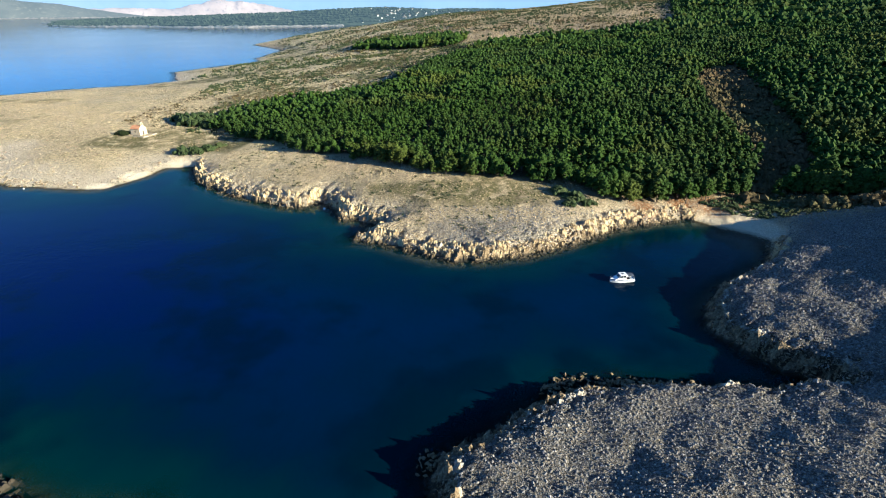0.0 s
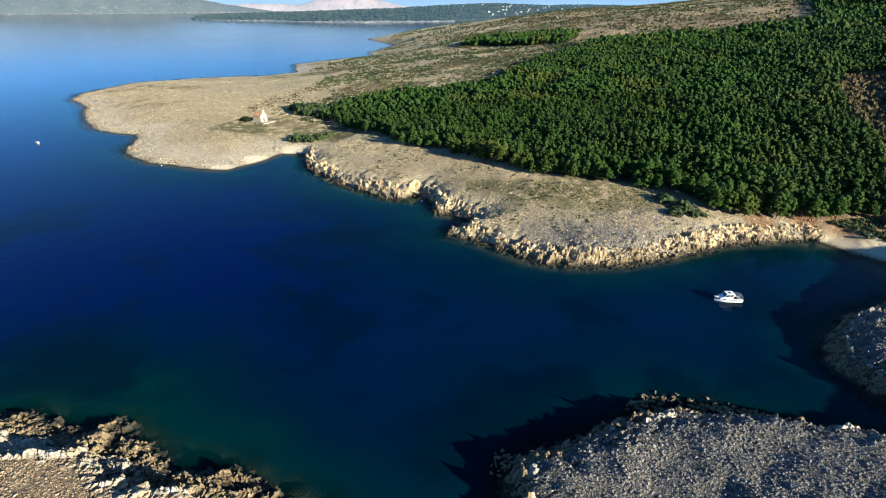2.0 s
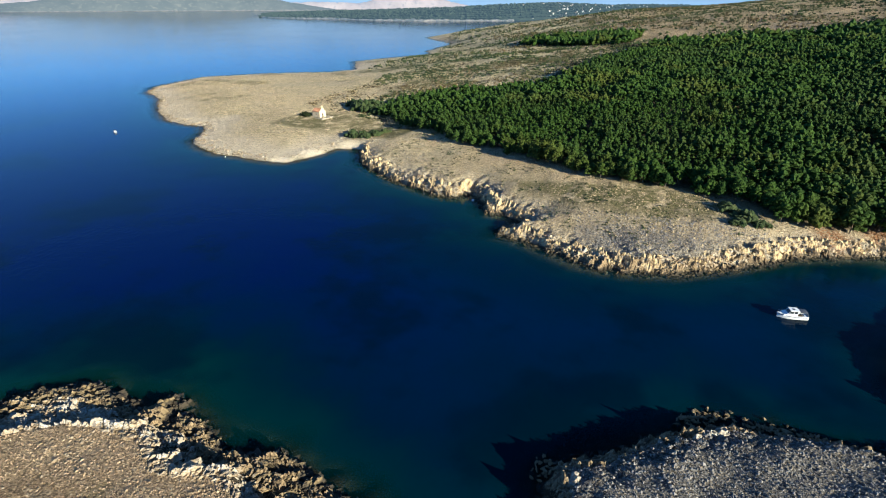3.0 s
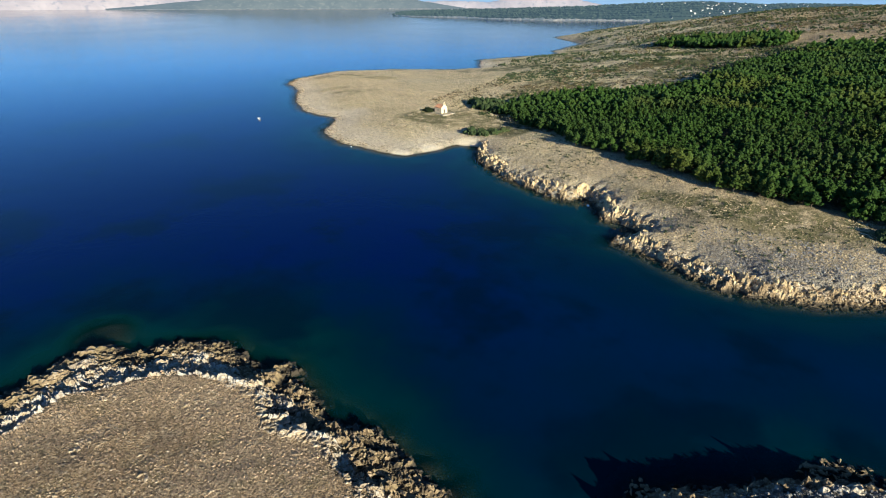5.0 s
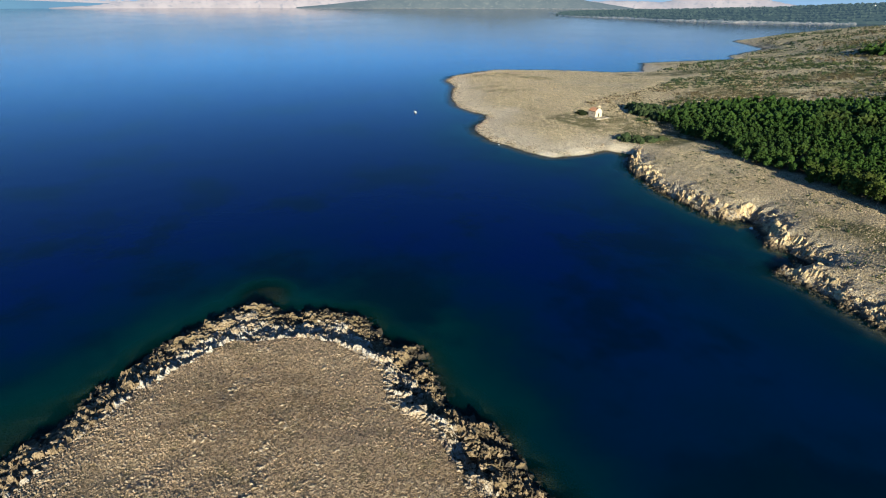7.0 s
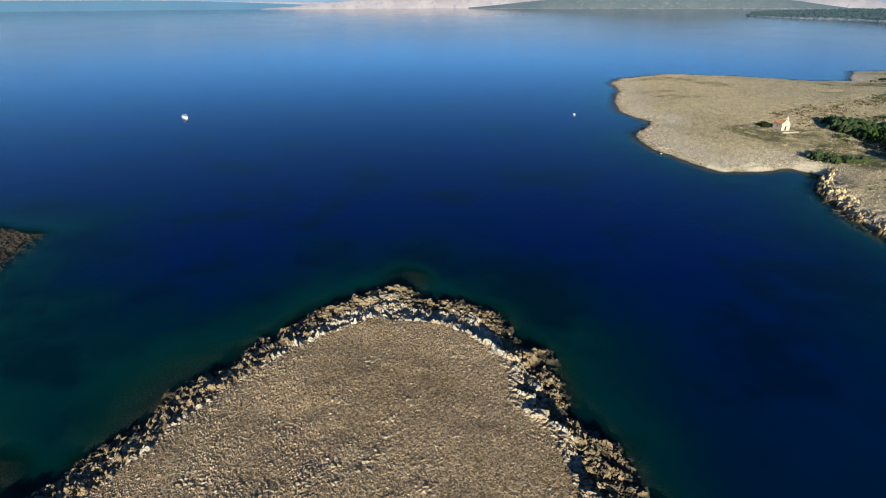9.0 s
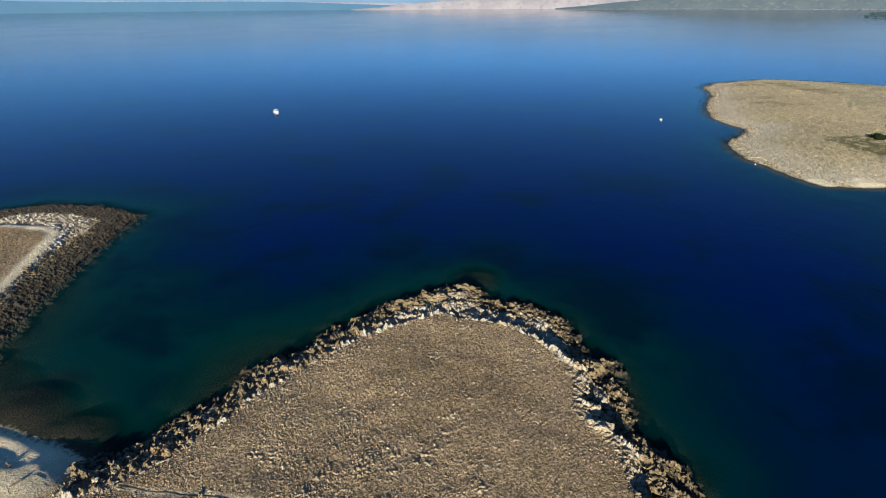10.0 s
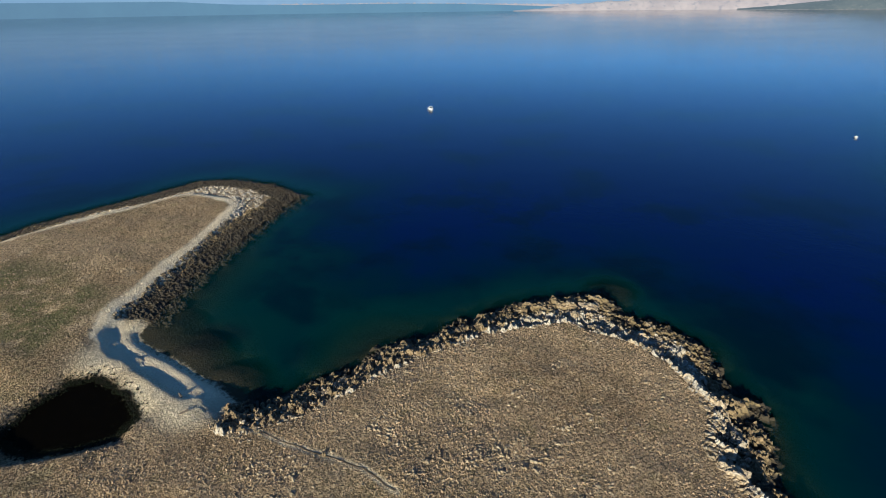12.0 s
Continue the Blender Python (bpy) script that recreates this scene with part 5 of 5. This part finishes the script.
for sx in (-1, 1):
    bm = bmesh.new()
    a0, a1 = (0, RIDGE), (sx * (W + 0.25), EAVE - 0.16)
    nrm = Vector((sx * (RIDGE - EAVE), W)).normalized() * 0.16
    prism(bm, [a0, a1, (a1[0] + nrm.x * 0.6, a1[1] + nrm.y), (0, RIDGE + 0.18)], -L + 0.5, L + 0.2)
    side = part("roof_slope", bm, ROOF_TILE, chapel, "orange clay tile roof slope")
    tile_me = None
    for k in range(17):
        y = -L + 0.62 + k * 0.40
        if tile_me is None:
            bm = bmesh.new()
            rod(bm, (sx * 0.06, 0, RIDGE + 0.20), (sx * (W + 0.25), 0, EAVE + 0.03), 0.11, 6)
            row = part("tile_row", bm, ROOF_TILE, side)
            tile_me = row.data
        else:
            row = mesh_part("tile_row", tile_me, side)
        row.matrix_basis = pose(0, y, 0)
for sx in (-1, 1):
    win = box_part("window", (sx * W - 0.03, sx * W + 0.03, -0.35, 0.35, 1.7, 2.6), DARK_HOLE, chapel, "small dark side window")
    box_part("sill", (sx * W - 0.08, sx * W + 0.12, -0.45, 0.45, 1.58, 1.69), STONEWORK, win)
box_part("plinth", (-W - 0.12, W + 0.12, -L - 0.1, L + 0.12, -1.0, 0.12), STONEWORK, chapel, "grey stone plinth")
box_part("step", (-0.9, 0.9, -L - 0.75, -L - 0.1, -0.8, 0.05), STONEWORK, chapel, "stone doorstep", 0.03)

terrace = thing("chapel_terrace", "low pale stone terrace round the chapel", "terrace", pose(*CH, ch_z - 0.15, 0, 0, 72))
box_part("paving", (-4.6, 4.6, -7.5, 5.6, -1.2, 0.02), PALE_EARTH, terrace, "pale trodden paving")
for n, dims in enumerate(((-4.9, -4.5, -7.7, 5.8, -1.2, 0.35), (4.5, 4.9, -7.7, 5.8, -1.2, 0.3), (-4.5, 4.5, 5.4, 5.8, -1.2, 0.35), (-4.5, -1.5, -7.7, -7.3, -1.2, 0.3), (1.5, 4.5, -7.7, -7.3, -1.2, 0.3))):
    box_part("low_wall", dims, STONEWORK, terrace, "", 0.06)
make_shrub(-181.5, 297, 2.6, "dark bushy tree behind the chapel", SEDGE)


def stone_wall(pts, label):
    """A dry-stone wall of piled blocks along a line."""
    wall = thing("dry_stone_wall", label, "wall", Matrix())
    places, turns = [], []
    for (ax, ay), (bx, by) in zip(pts, pts[1:]):
        n = int(math.hypot(bx - ax, by - ay) / 0.6)
        t = (np.arange(n) + 0.5) / n
        for row in range(2):  # two uneven courses
            q = np.stack([ax + (bx - ax) * t + rng.normal(0, 0.3, n), ay + (by - ay) * t + rng.normal(0, 0.3, n), np.full(n, 0.10 + 0.22 * row)], -1)
            q[:, 2] += ground_z(q[:, 0], q[:, 1])
            places.append(q)
    p = np.concatenate(places)
    mesh_part("stones", mesh_from("stones", *joined(CHIPS[1], p, 0.30 * (0.6 + 0.6 * rng.random((len(p), 3))), jitter=0.15), STONE), wall)


stone_wall([(-182, 306), (-188, 330), (-196, 356), (-190, 392)], "tumbled dry-stone wall across the cape")
stone_wall([(-196, 356), (-230, 352), (-262, 360)], "tumbled dry-stone wall dividing dry pasture")
stone_wall([(-150, 345), (-168, 372), (-172, 410), (-150, 460)], "tumbled dry-stone wall above the wood")


# ---- boats ----
def loft(bm, sections):
    """Skin through rings of places with equal numbers of points."""
    rings = [[bm.verts.new(p) for p in s] for s in sections]
    for a, b in zip(rings, rings[1:]):
        for i in range(len(a) - 1):
            bm.faces.new((a[i], a[i + 1], b[i + 1], b[i]))
    return rings


def hull_sections(length, beam, height, n=12):
    out = []
    for k in range(n):
        t = k / (n - 1)
        half = beam / 2 * (1 - max(0, (t - 0.45) / 0.55) ** 2.2) * (0.92 + 0.08 * min(t * 4, 1))
        half = max(half, 0.03)
        x = -length / 2 + length * t
        sheer = height * (1 + 0.28 * t * t)
        keel = -0.35 + 0.35 * max(0, (t - 0.75) / 0.25) ** 2
        flare = x + 0.30 * max(0, t - 0.7)
        side = [(flare, half, sheer), (x, half * 0.96, sheer * 0.55), (x, half * 0.84, 0.05), (x, half * 0.5, keel * 0.7), (x, 0, keel)]
        out.append(side + [(px, -py, pz) for px, py, pz in side[-2::-1]])
    return out


def make_cruiser(m, label):
    """A cabin cruiser, bow along +x."""
    boat = thing("cabin_cruiser", label, "boat", m)
    L, B, H = 6.9, 2.6, 0.95
    sec = hull_sections(L, B, H)
    bm = bmesh.new()
    rings = loft(bm, sec)
    bm.faces.new(rings[0][::-1])
    part("hull", bm, GELCOAT, boat, "glossy white hull")
    bm = bmesh.new()
    for s in (1, -1):
        a = [bm.verts.new((x, s * (abs(y) + 0.015), z)) for x, y, z in [(q[0][0], q[0][1], q[0][2] - 0.10) for q in sec]]
        b = [bm.verts.new((x, s * (abs(y) + 0.015), z)) for x, y, z in [(q[0][0], q[0][1], q[0][2] - 0.26) for q in sec]]
        for i in range(len(a) - 1):
            bm.faces.new((a[i], a[i + 1], b[i + 1], b[i]))
    part("hull_stripe", bm, STRIPE, boat, "dark blue stripe")
    bm = bmesh.new()
    top = [[(q[0][0], q[0][1] * 0.94, q[0][2] - 0.03), (q[0][0], 0, q[0][2] + 0.06), (q[0][0], -q[0][1] * 0.94, q[0][2] - 0.03)] for q in sec[5:]]
    loft(bm, top)
    part("foredeck", bm, GELCOAT, boat)
    box_part("cockpit_floor", (-L / 2 + 0.1, -0.3, -B / 2 + 0.15, B / 2 - 0.15, 0.30, 0.36), TEAK, boat, "brown teak cockpit floor")
    for s in (-1, 1):
        box_part("coaming", (-L / 2 + 0.1, 0.2, s * (B / 2 - 0.15) - 0.09, s * (B / 2 - 0.15) + 0.09, 0.36, H + 0.06), GELCOAT, boat, "", 0.04)
    box_part("stern_bench", (-L / 2 + 0.15, -L / 2 + 0.75, -0.9, 0.9, 0.36, 0.82), GELCOAT, boat, "white padded stern bench", 0.06)
    # cabin: raked windscreen, side windows, hardtop
    bm = bmesh.new()
    prism(bm, [(-0.9, H - 0.1), (2.35, H - 0.1), (2.25, H + 0.28), (1.35, H + 0.55), (-0.9, H + 0.55)], -0.95, 0.95)
    cabin = part("cabin", bm, GELCOAT, boat, "white low cabin")
    bm = bmesh.new()
    prism(bm, [(-0.85, H + 0.55), (1.3, H + 0.55), (0.75, H + 1.25), (-0.85, H + 1.25)], -0.88, 0.88)
    part("window_band", bm, SMOKED, cabin, "dark tinted wheelhouse windows")
    for x in (-0.85, 0.05):
        for s in (-1, 1):
            box_part("pillar", (x - 0.05, x + 0.05, s * 0.90 - 0.03, s * 0.90 + 0.03, H + 0.5, H + 1.27), GELCOAT, cabin)
    for s in (-1, 1):
        bm = bmesh.new()
        rod(bm, (1.33, s * 0.86, H + 0.53), (0.78, s * 0.86, H + 1.27), 0.05)
        part("windscreen_post", bm, GELCOAT, cabin)
    box_part("hardtop", (-1.25, 0.95, -1.05, 1.05, H + 1.25, H + 1.38), GELCOAT, boat, "white hardtop", 0.05)
    box_part("roof_hatch", (-0.35, 0.25, -0.3, 0.3, H + 1.385, H + 1.43), SMOKED, boat, "dark roof hatch", 0.015)
    # canvas over the cockpit
    bm = bmesh.new()
    arcs = []
    for x, up in ((-1.2, 1.33), (-1.9, 1.36), (-2.6, 1.30), (-3.1, 1.18)):
        arcs.append([(x, 1.05 * math.cos(a), H + up - 0.32 + 0.32 * math.sin(a)) for a in np.linspace(0, math.pi, 9)])
    loft(bm, arcs)
    canopy = part("canopy", bm, CANVAS, boat, "grey-blue cockpit canopy")
    for s in (-1, 1):
        for x in (-1.9, -3.05):
            bm = bmesh.new()
            rod(bm, (x + 0.15, s * 1.08, H), (x, s * 1.05, H + 1.0), 0.025)
            part("canopy_pole", bm, STEEL, canopy, "steel canopy pole")
    for s in (-1, 1):
        bm = bmesh.new()
        pts = [(x, s * y, z) for x, y, z in ((0.9, 1.12, H + 0.62), (1.9, 0.98, H + 0.68), (2.8, 0.62, H + 0.75), (3.5, 0.06, H + 0.8))]
        for p, q in zip(pts, pts[1:]):
            rod(bm, p, q, 0.022)
        rail = part("bow_rail", bm, STEEL, boat, "steel bow rail")
        for p in pts:
            bm = bmesh.new()
            rod(bm, p, (p[0] - 0.06, p[1], p[2] - 0.52), 0.018)
            part("stanchion", bm, STEEL, rail)
    engine = box_part("outboard_engine", (-L / 2 - 0.42, -L / 2 - 0.02, -0.2, 0.2, 0.55, 1.15), CANVAS, boat, "dark outboard engine", 0.08)
    box_part("engine_leg", (-L / 2 - 0.3, -L / 2 - 0.12, -0.07, 0.07, -0.5, 0.56), CANVAS, engine)
    return boat


make_cruiser(pose(50.7, 131.3, 0.02, 0, 0, 188), "white cabin cruiser with dark windows lying in the cove")
make_cruiser(pose(-394, 9, 0.02, 0, 0, 18), "white motor cruiser lying off the spit on open water")


def make_dinghy(m, label):
    boat = thing("motor_boat", label, "boat", m, "small boats off the cape")
    sec = hull_sections(4.4, 1.8, 0.6, 9)
    bm = bmesh.new()
    rings = loft(bm, sec)
    bm.faces.new(rings[0][::-1])
    part("hull", bm, GELCOAT, boat, "white open hull")
    box_part("floor", (-2.1, 1.2, -0.68, 0.68, 0.12, 0.16), TEAK, boat, "brown sole boards")
    for x in (-1.3, 0.2):
        box_part("thwart", (x - 0.18, x + 0.18, -0.78, 0.78, 0.38, 0.44), TEAK, boat, "brown thwart")
    box_part("console", (-0.6, -0.15, -0.35, 0.35, 0.16, 0.95), GELCOAT, boat, "white steering console", 0.05)
    box_part("windscreen", (-0.2, -0.14, -0.4, 0.4, 0.95, 1.3), SMOKED, boat, "dark low windscreen")
    box_part("outboard_engine", (-2.55, -2.2, -0.18, 0.18, 0.3, 0.95), CANVAS, boat, "dark outboard engine", 0.06)


make_dinghy(pose(-279.5, 243, 0.02, 0, 0, -35), "small white open motor boat off the cape")


def make_buoy(x, y, r):
    b = thing("mooring_buoy", "small white mooring buoy floating near the rocks", "buoy", pose(x, y, 0), "mooring buoys")
    bm = bmesh.new()
    bmesh.ops.create_uvsphere(bm, u_segments=14, v_segments=10, radius=r, matrix=Matrix.Translation((0, 0, r * 0.45)) @ Matrix.Diagonal((1, 1, 0.85, 1)))
    part("float", bm, BUOY, b)
    bm = bmesh.new()
    rod(bm, (0, 0, r * 1.2), (0, 0, r * 1.6), r * 0.14)
    part("ring_stem", bm, STEEL, b, "steel ring stem")


for x, y, r in ((-45.9, 190.3, 0.55), (-181, 216, 0.32)):
    make_buoy(x, y, r)


def make_log(x, y, length, turn):
    z = at_ground(x, y)
    log = thing("driftwood_log", "dark weathered driftwood log on the gravel bar", "driftwood", pose(x, y, z + 0.12, 0, 0, turn), "driftwood on the bar")
    bm = bmesh.new()
    rings = []
    for k in range(7):
        t = k / 6
        r = 0.2 * (1 - 0.4 * t)
        rings.append([(length * (t - 0.5), r * math.cos(a) + 0.10 * math.sin(3 * t), r * math.sin(a) + 0.05 * math.cos(5 * t)) for a in np.linspace(0, 2 * math.pi, 9)])
    loft(bm, rings)
    part("stem", bm, DEAD_WOOD, log)
    bm = bmesh.new()
    rod(bm, (length * 0.1, 0, 0.1), (length * 0.25, 0.35, 0.4), 0.06, 6)
    part("branch", bm, DEAD_WOOD, log)


make_log(-83.0, -50.2, 1.9, 30)
make_log(-77.5, -47.2, 1.7, -55)
ob = tagged(new("path_boulder", brown_meshes[2]), "dark boulder beside the worn footpath", "rock")
ob.matrix_basis = pose(-63, -19, at_ground(-63, -19) + 0.1, 5, 4, 40) @ Matrix.Diagonal((0.5, 0.45, 0.4, 1))


# ---- far shores and mountains ----
def far_hill(name, shore, depth, heights, mat, label, rough=0.12, n=260, rows=14):
    """A hill that rises behind a line of shore. heights: along the shore, evenly spaced."""
    pts = np.array(shore, float)
    leg = np.concatenate([[0], np.cumsum(np.hypot(*np.diff(pts, axis=0).T))])
    u = np.linspace(0, leg[-1], n)
    x, y = np.interp(u, leg, pts[:, 0]), np.interp(u, leg, pts[:, 1])
    h = np.interp(np.linspace(0, 1, n), np.linspace(0, 1, len(heights)), heights)
    d = np.stack([x, y], -1) / np.hypot(x, y)[:, None]
    v = np.linspace(0, 1, rows)
    X = x[None] + d[None, :, 0] * depth * v[:, None]
    Y = y[None] + d[None, :, 1] * depth * v[:, None]
    shape = np.minimum(np.sin(np.minimum(v / 0.8, 1.15) * math.pi / 2) ** 0.9, 1)
    Z = h[None] * shape[:, None] * (1 + rough * 2 * fbm(X, Y, depth * 0.5, 5, 0.55)) + rough * 12 * fbm(X, Y, depth * 0.08, 3) * (v[:, None] > 0.05)
    Z[0] = -2
    co = np.stack([X, Y, Z], -1).reshape(-1, 3)
    i = (np.arange(rows - 1)[:, None] * n + np.arange(n - 1)[None]).ravel()
    ob = new(name, mesh_from(name, co, np.stack([i, i + 1, i + n + 1, i + n], -1), mat, True))
    return tagged(ob, label, "backdrop", kind="structure"), (X, Y, Z)


def arc(az0, az1, dist, n=12):
    """A line of shore at one distance; azimuths in degrees, left of north negative."""
    return [(dist * math.sin(radians(a)), dist * math.cos(radians(a))) for a in np.linspace(az0, az1, n)]


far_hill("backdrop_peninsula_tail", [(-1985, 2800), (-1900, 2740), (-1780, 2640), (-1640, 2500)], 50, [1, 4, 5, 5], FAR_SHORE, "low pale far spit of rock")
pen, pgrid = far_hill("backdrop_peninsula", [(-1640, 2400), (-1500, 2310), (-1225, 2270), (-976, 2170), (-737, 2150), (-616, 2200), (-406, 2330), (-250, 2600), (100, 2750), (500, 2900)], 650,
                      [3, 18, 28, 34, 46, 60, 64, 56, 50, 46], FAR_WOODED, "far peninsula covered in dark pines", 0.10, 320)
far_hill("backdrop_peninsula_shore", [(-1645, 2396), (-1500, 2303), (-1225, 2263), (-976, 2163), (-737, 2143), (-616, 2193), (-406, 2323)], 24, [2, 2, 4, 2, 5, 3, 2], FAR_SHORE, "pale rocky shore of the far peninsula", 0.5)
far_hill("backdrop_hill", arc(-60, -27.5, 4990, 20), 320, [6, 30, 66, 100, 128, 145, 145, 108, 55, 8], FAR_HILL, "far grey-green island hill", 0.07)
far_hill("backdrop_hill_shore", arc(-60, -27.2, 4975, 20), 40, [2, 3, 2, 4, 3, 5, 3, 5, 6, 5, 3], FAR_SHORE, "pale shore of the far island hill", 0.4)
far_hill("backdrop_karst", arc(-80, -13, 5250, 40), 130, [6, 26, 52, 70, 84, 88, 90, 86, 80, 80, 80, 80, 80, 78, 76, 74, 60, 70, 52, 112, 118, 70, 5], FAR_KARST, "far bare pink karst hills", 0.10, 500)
# raised strip glowing in haze colour, stands in for the farthest sea
far_hill("backdrop_far_sea", arc(-175, -70, 5300, 60), 30, [108] * 13 + [82, 74, 74, 74, 68, 52, 32, 12], FAR_SEA, "raised backdrop strip painted as pale blue sea haze", 0.0, 400)
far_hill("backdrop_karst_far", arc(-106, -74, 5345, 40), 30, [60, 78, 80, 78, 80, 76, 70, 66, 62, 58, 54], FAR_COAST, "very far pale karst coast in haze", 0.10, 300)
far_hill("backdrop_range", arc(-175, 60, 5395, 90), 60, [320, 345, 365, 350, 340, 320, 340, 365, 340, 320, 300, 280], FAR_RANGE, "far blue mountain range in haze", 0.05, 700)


# houses of the far village among the pines
def make_house(x, y, z, turn, w, l, h):
    house = thing("far_house", "small white far house with clay roof among pines", "house", pose(x, y, z - 1.5, 0, 0, turn), "houses of the far village")
    box_part("wall", (-w, w, -l, l, -3, h), GELCOAT_WALL, house)
    bm = bmesh.new()
    prism(bm, [(-w - 0.4, h), (w + 0.4, h), (0, h + w * 0.55)], -l - 0.4, l + 0.4)
    part("roof", bm, FAR_ROOF, house)
    for s in (-1, 1):
        for yy in (-l * 0.5, l * 0.5):
            box_part("window", (s * w - 0.05, s * w + 0.05, yy - 0.6, yy + 0.6, h * 0.4, h * 0.75), DARK_HOLE, house)


FAR_ROOF = plain("faded_clay_roof", (0.50, 0.38, 0.31), 0.9, vary=0.3, scale=0.5)
GELCOAT_WALL = plain("white_house_wall", (0.80, 0.77, 0.72), 0.8, vary=0.1, scale=0.3)
PX, PY, PZ = pgrid
made = 0
while made < 170:
    i, j = rng.integers(1, 9), int(np.clip(rng.normal(232, 26), 120, 300))
    if j < 205 and rng.random() < 0.6:
        continue
    make_house(PX[i, j] + rng.normal(0, 6), PY[i, j] + rng.normal(0, 6), PZ[i, j], rng.random() * 180, 1.8 + 1.0 * rng.random(), 2.4 + 1.6 * rng.random(), 3.4 + 1.6 * rng.random())
    made += 1
# dark crowns that roughen the peninsula's outline
u, v = rng.integers(1, PX.shape[0] - 2, 4200), rng.integers(3, PX.shape[1] - 3, 4200)
fx, fy, fz = PX[u, v] + rng.normal(0, 9, u.size), PY[u, v] + rng.normal(0, 14, u.size), PZ[u, v]
places = np.stack([fx, fy, fz + 2], -1)
tagged(new("far_pines", mesh_from("far_pines", *joined(OCTA, places, (3.5 + 3.5 * rng.random((len(fx), 3))) * np.array([1.5, 1.5, 0.9])), FAR_WOODED)),
       "dark pines covering the far peninsula", "wood", kind="stuff")
